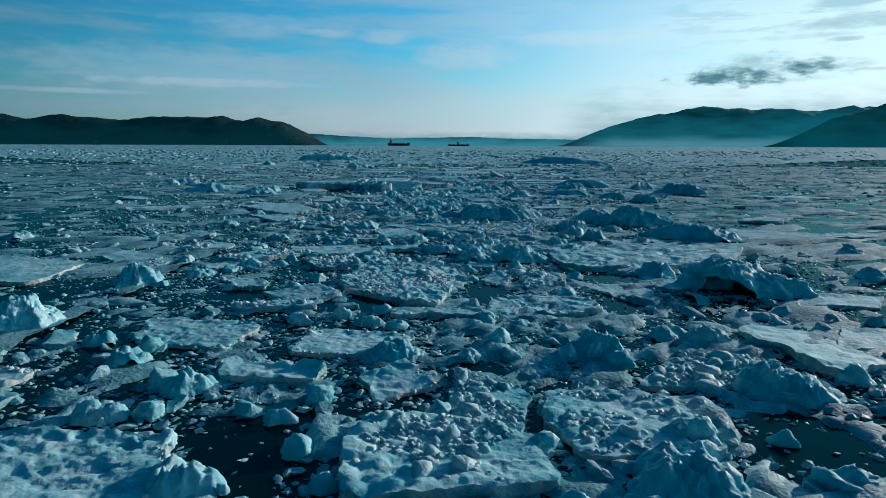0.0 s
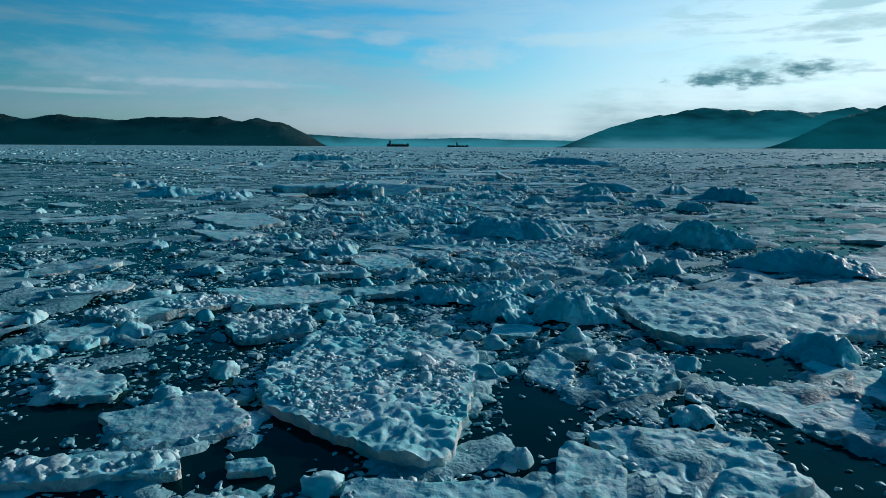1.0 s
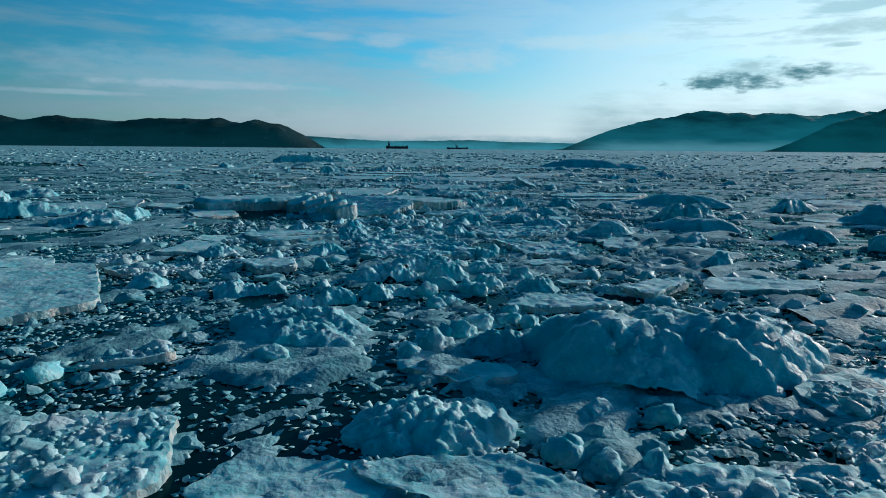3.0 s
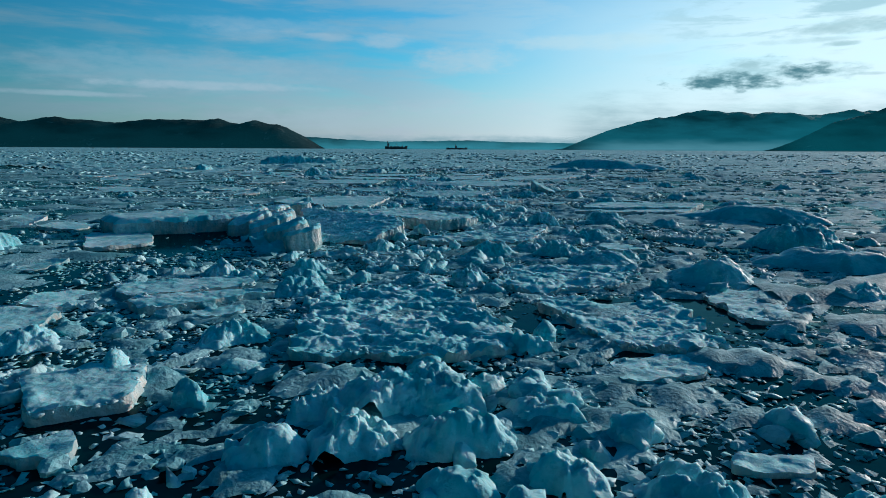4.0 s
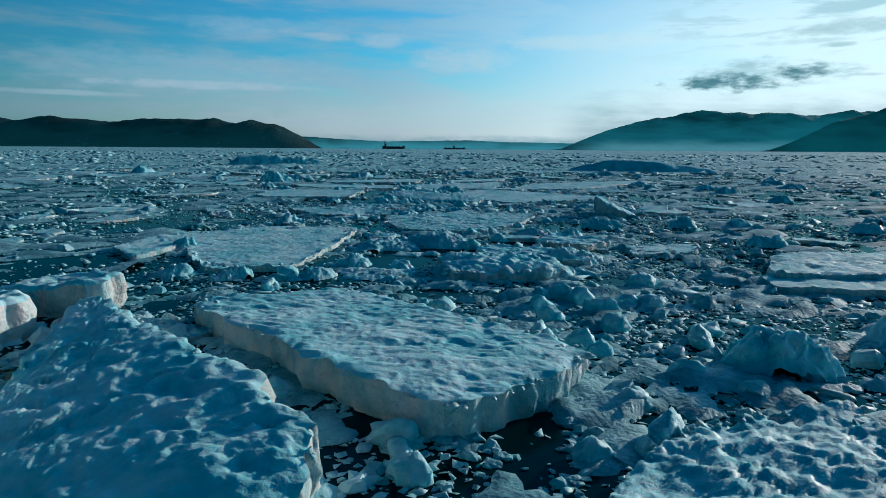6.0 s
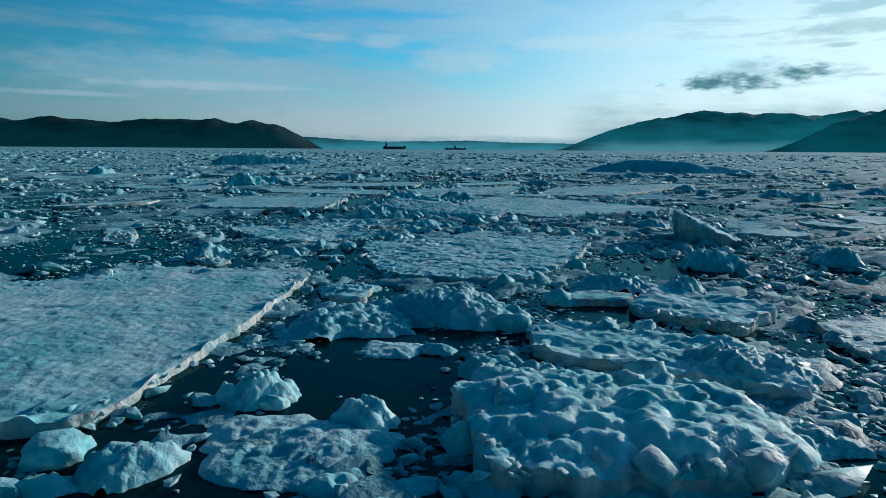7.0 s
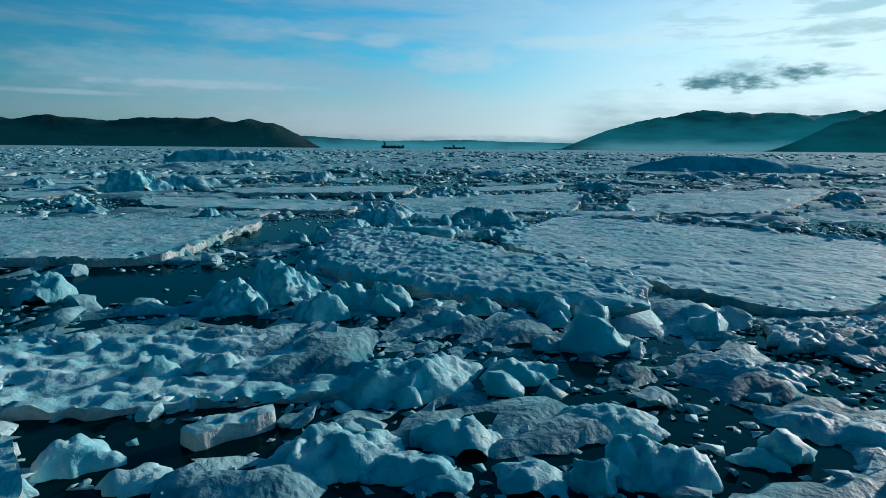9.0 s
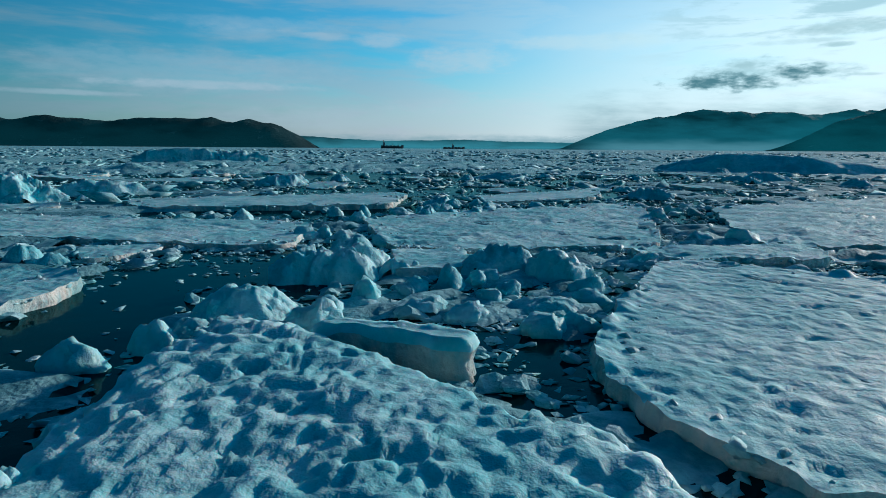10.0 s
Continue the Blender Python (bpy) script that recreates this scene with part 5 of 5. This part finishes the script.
for k in range(4000):
    if made >= FILL_BLOCKS:
        break
    y = rs.uniform(8, 170)
    x = rs.normal(0, 10 + 0.05 * y) if y < 112 else rs.normal(0, 8 + 0.55 * (y - 104))
    s = rs.uniform(0.5, 1.3) * (1 + max(0, abs(x) - 8) * 0.04)
    if taken(x, y, s * 0.4):
        continue
    made += 1
    block(x, y, s * rs.uniform(0.9, 1.5), s * rs.uniform(0.7, 1.0), s * rs.uniform(0.22, 0.42), rs.uniform(0, 180), rs.randint(1, 900), 2, 3, name="small_ice_block",
          label="small lump of broken ice with snow on top")


def spread(n, seed, near, far, half=0.78):
    """Points as thick on the ground as they look from a low height, all along the way."""
    r = np.random.RandomState(seed)
    start = r.uniform(0, 108, n)
    d = 1 / r.uniform(1 / far, 1 / near, n)
    x = r.uniform(-half, half, n) * d
    return np.column_stack([x + 0.6 - 0.012 * start, start + d]), d


def pool_mask(p, r):
    keep = np.ones(len(p), bool)
    for x, y, a, b, turn in OPEN_WATER:
        t = radians(turn)
        dx, dy = p[:, 0] - x, p[:, 1] - y
        u, w = (dx * math.cos(t) + dy * math.sin(t)) / a, (-dx * math.sin(t) + dy * math.cos(t)) / b
        keep &= ~((u * u + w * w < 1) & (r.rand(len(p)) < 0.72 + 0.22 * (u * u + w * w < 0.4)))
    return keep


def thin_out(p, seed, low, high):
    r = np.random.RandomState(seed)
    p3 = np.column_stack([p, np.full(len(p), 4.2)])
    dens = np.clip((rough(p3, 4.0, 3, 0.6) + 0.55) / 1.1, 0, 1)
    west = 1 - 0.4 * np.clip((-0.5 - p[:, 0]) / 3.0, 0, 1) * (p[:, 0] > -14)
    return (r.rand(len(p)) < (low + (high - low) * dens) * west) & pool_mask(p, r)


def brash_surface(p, seed, size=1.0):
    """Height of the frozen slush and broken plates between the floes: above the water in places, under it in others."""
    p = p + np.stack([rough(p + 3, 1.1, 2), rough(p + 13, 1.1, 2), 0 * p[:, 0]], -1) * 0.22 * size
    who, edge = plates(p, 1.3 * size, seed)
    small, edge2 = plates(p, 0.45 * size, seed + 20)
    z = 0.008 + 0.09 * who + 0.05 * small + 0.06 * rough(p, 0.5 * size, 3, 0.6) + 0.06 * rough(p + 8, 5.0, 2)
    z -= 0.16 * np.clip(1 - edge / 0.10, 0, 1) + 0.07 * np.clip(1 - edge2 / 0.16, 0, 1)
    return z


def dip(p, z):
    for x, y, a, b, turn in OPEN_WATER:
        u, w = (p[:, 0] - x) / a, (p[:, 1] - y) / b
        z = np.where(u * u + w * w < 0.9 + 0.5 * rough(p, 1.0, 2), np.minimum(z, -0.12), z)
    return z


def strip(name, xs, ys, label, seed, high=1.0, lift=0.0, size=1.0):
    X, Y = np.meshgrid(xs, ys, indexing="ij")
    p = np.stack([X.ravel(), Y.ravel(), np.full(X.size, seed * 1.7)], -1)
    z = dip(p, brash_surface(p, seed, size) * high + lift - 0.02 * np.clip((-0.5 - p[:, 0]) / 3.0, 0, 1) + 0.022 * np.clip(p[:, 0] / 3.0, 0, 1))
    nv = len(ys)
    i, j = np.meshgrid(np.arange(len(xs) - 1), np.arange(nv - 1), indexing="ij")
    a = i * nv + j
    f = np.stack([a, a + nv, a + nv + 1, a + 1], -1).reshape(-1, 4)
    f = f[(z[f] > -0.14).any(1)]
    return tagged(new(name, mesh_of(name, np.column_stack([p[:, :2], z]), f, BRASH_SHEET)), label, "brash ice", "", "stuff")


strip("slush_ice", np.arange(-9, 9.1, 0.2), np.arange(5, 126, 0.2), "refrozen slush and thin broken plates between the floes", 1)
far_x = 9 + 130 * np.linspace(0, 1, 130) ** 1.25
strip("slush_ice", far_x, np.arange(6, 152, 0.42), "refrozen broken ice between larger floes", 2, 1.1, 0.0, 1.6)
strip("slush_ice", -far_x[::-1], np.arange(6, 152, 0.42), "refrozen broken ice between larger floes", 3, 1.1, 0.03, 1.6)

r = np.random.RandomState(5)
# fine bits close to the way
p = np.column_stack([r.normal(0, 7.0, 200000), r.uniform(4, 128, 200000)])
p = p[thin_out(p, 1, 0.25, 1.0)]
p = p[~on_floe(p)]
q, p = p[:TINIES], p[TINIES:TINIES + BITS]
scatter("brash_ice", q, 0.04 + 0.13 * r.rand(len(q)) ** 1.6, TINY, BRASH, (0.2, 0.5), "fine crushed ice floating on dark water", 12, 0.0, False)
scatter("brash_ice", p, 0.09 + 0.22 * r.rand(len(p)) ** 2.0, FINE, BRASH, (0.22, 0.55), "broken bits of ice floating on dark water", 2, 0.0, False)
# fist-sized to head-sized pieces
p = np.column_stack([r.normal(0, 8.5, 26000), r.uniform(4, 132, 26000)])
p = p[thin_out(p, 2, 0.3, 1.0)]
p = p[~on_floe(p, 0.9)][:CHUNKS]
size = 0.22 + 0.42 * r.rand(len(p)) ** 2.0
# the largest near the way are pieces of their own
near = np.argsort(-(size - 0.03 * np.abs(p[:, 0])))[:290]
kinds = [mesh_of("ice_chunk", v, f, RUBBLE) for v, f in chunk_kinds(3, 14, 500, 0.26)]
for k in near:
    w = size[k]
    chunk = new("ice_chunk", kinds[k % 14])
    chunk.location = (p[k, 0], p[k, 1], 0.02)
    chunk.rotation_euler = (r.normal(0, 0.15), r.normal(0, 0.15), r.uniform(0, 6.3))
    chunk.scale = (w * r.uniform(0.4, 0.65), w * r.uniform(0.32, 0.5), w * r.uniform(0.3, 0.55))
    tagged(chunk, "loose chunk of snowy ice floating in dark water" if w < 0.5 else "large loose chunk of snowy ice in the brash", "ice chunk", "loose ice chunks")
rest = np.setdiff1d(np.arange(len(p)), near)
scatter("brash_ice", p[rest], size[rest], COARSE, BRASH, (0.3, 0.7), label="broken chunks of snowy ice crowded together on the water", seed=3, smooth=False)
# the pack farther off on both sides and ahead
p, d = spread(400000, 8, 11, 520)
ok = thin_out(p, 3, 0.4, 1.0)
patchy = rough(np.column_stack([p[:, 0] * 0.55, p[:, 1], np.full(len(p), 8.8)]), 9.0, 3, 0.6)
ok &= np.random.RandomState(14).rand(len(p)) < np.clip(0.6 + 0.8 * patchy, 0.2, 1)
p, d = p[ok], d[ok]
ok = ~on_floe(p, 0.9)
p, d = p[ok][:PACK], d[ok][:PACK]
scatter("brash_ice", p, np.clip(d * 0.0036 * (0.5 + 2.6 * np.random.RandomState(4).rand(len(p)) ** 3), 0.12, 3.0), TINY, BRASH, (0.2, 0.5), "broken pack ice stretching away over the water", 6)


def pack_sheet():
    """The distant pack: a rough, cracked sheet that rises and dips through the waterline, out to the horizon."""
    nr, na = 300, 480
    rad = 46 * (4600 / 46) ** np.linspace(0, 1, nr)
    ang = np.linspace(-0.88, 0.88, na)
    R, A = np.meshgrid(rad, ang, indexing="ij")
    x, y = R * np.sin(A), 100 + R * np.cos(A)
    p = np.stack([x.ravel(), y.ravel(), np.full(x.size, 2.0)], -1)
    w = p + np.stack([rough(p + 3, 4.0, 2), rough(p + 13, 4.0, 2), 0 * p[:, 0]], -1) * 0.8
    who, gap = plates(w, 5.5, 40)
    who2, gap2 = plates(w, 1.6, 60)
    z = 0.06 + 0.10 * who + 0.07 * who2 + 0.10 * rough(p, 1.3, 3, 0.6) * (0.3 + np.abs(who))
    z -= 0.25 * np.clip(1 - gap / 0.07, 0, 1) + 0.10 * np.clip(1 - gap2 / 0.15, 0, 1) * (who < 0.2)
    z += 0.22 * np.maximum(0, rough(p + 50, 5.0, 3)) ** 2
    ridge = np.maximum(0, 0.22 - np.abs(rough(p + 31, 34.0, 3, 0.5))) / 0.22
    z += 0.8 * ridge ** 2 * (0.55 + 0.6 * rough(p, 2.4, 3, 0.6)) * np.clip(rough(p + 77, 60.0, 2) + 0.4, 0, 1)
    edge = np.clip((R.ravel() - 46) / 25, 0, 1)
    z = z * edge - 0.25 * (1 - edge)
    v = np.column_stack([p[:, :2], z])
    i, j = np.meshgrid(np.arange(nr - 1), np.arange(na - 1), indexing="ij")
    a = i * na + j
    f = np.stack([a, a + 1, a + na + 1, a + na], -1).reshape(-1, 4)
    return tagged(new("pack_ice", mesh_of("pack_ice", v, f, FAR_ICE)), "endless rough pack ice stretching to the horizon", "pack ice", "", "stuff")


pack_sheet()
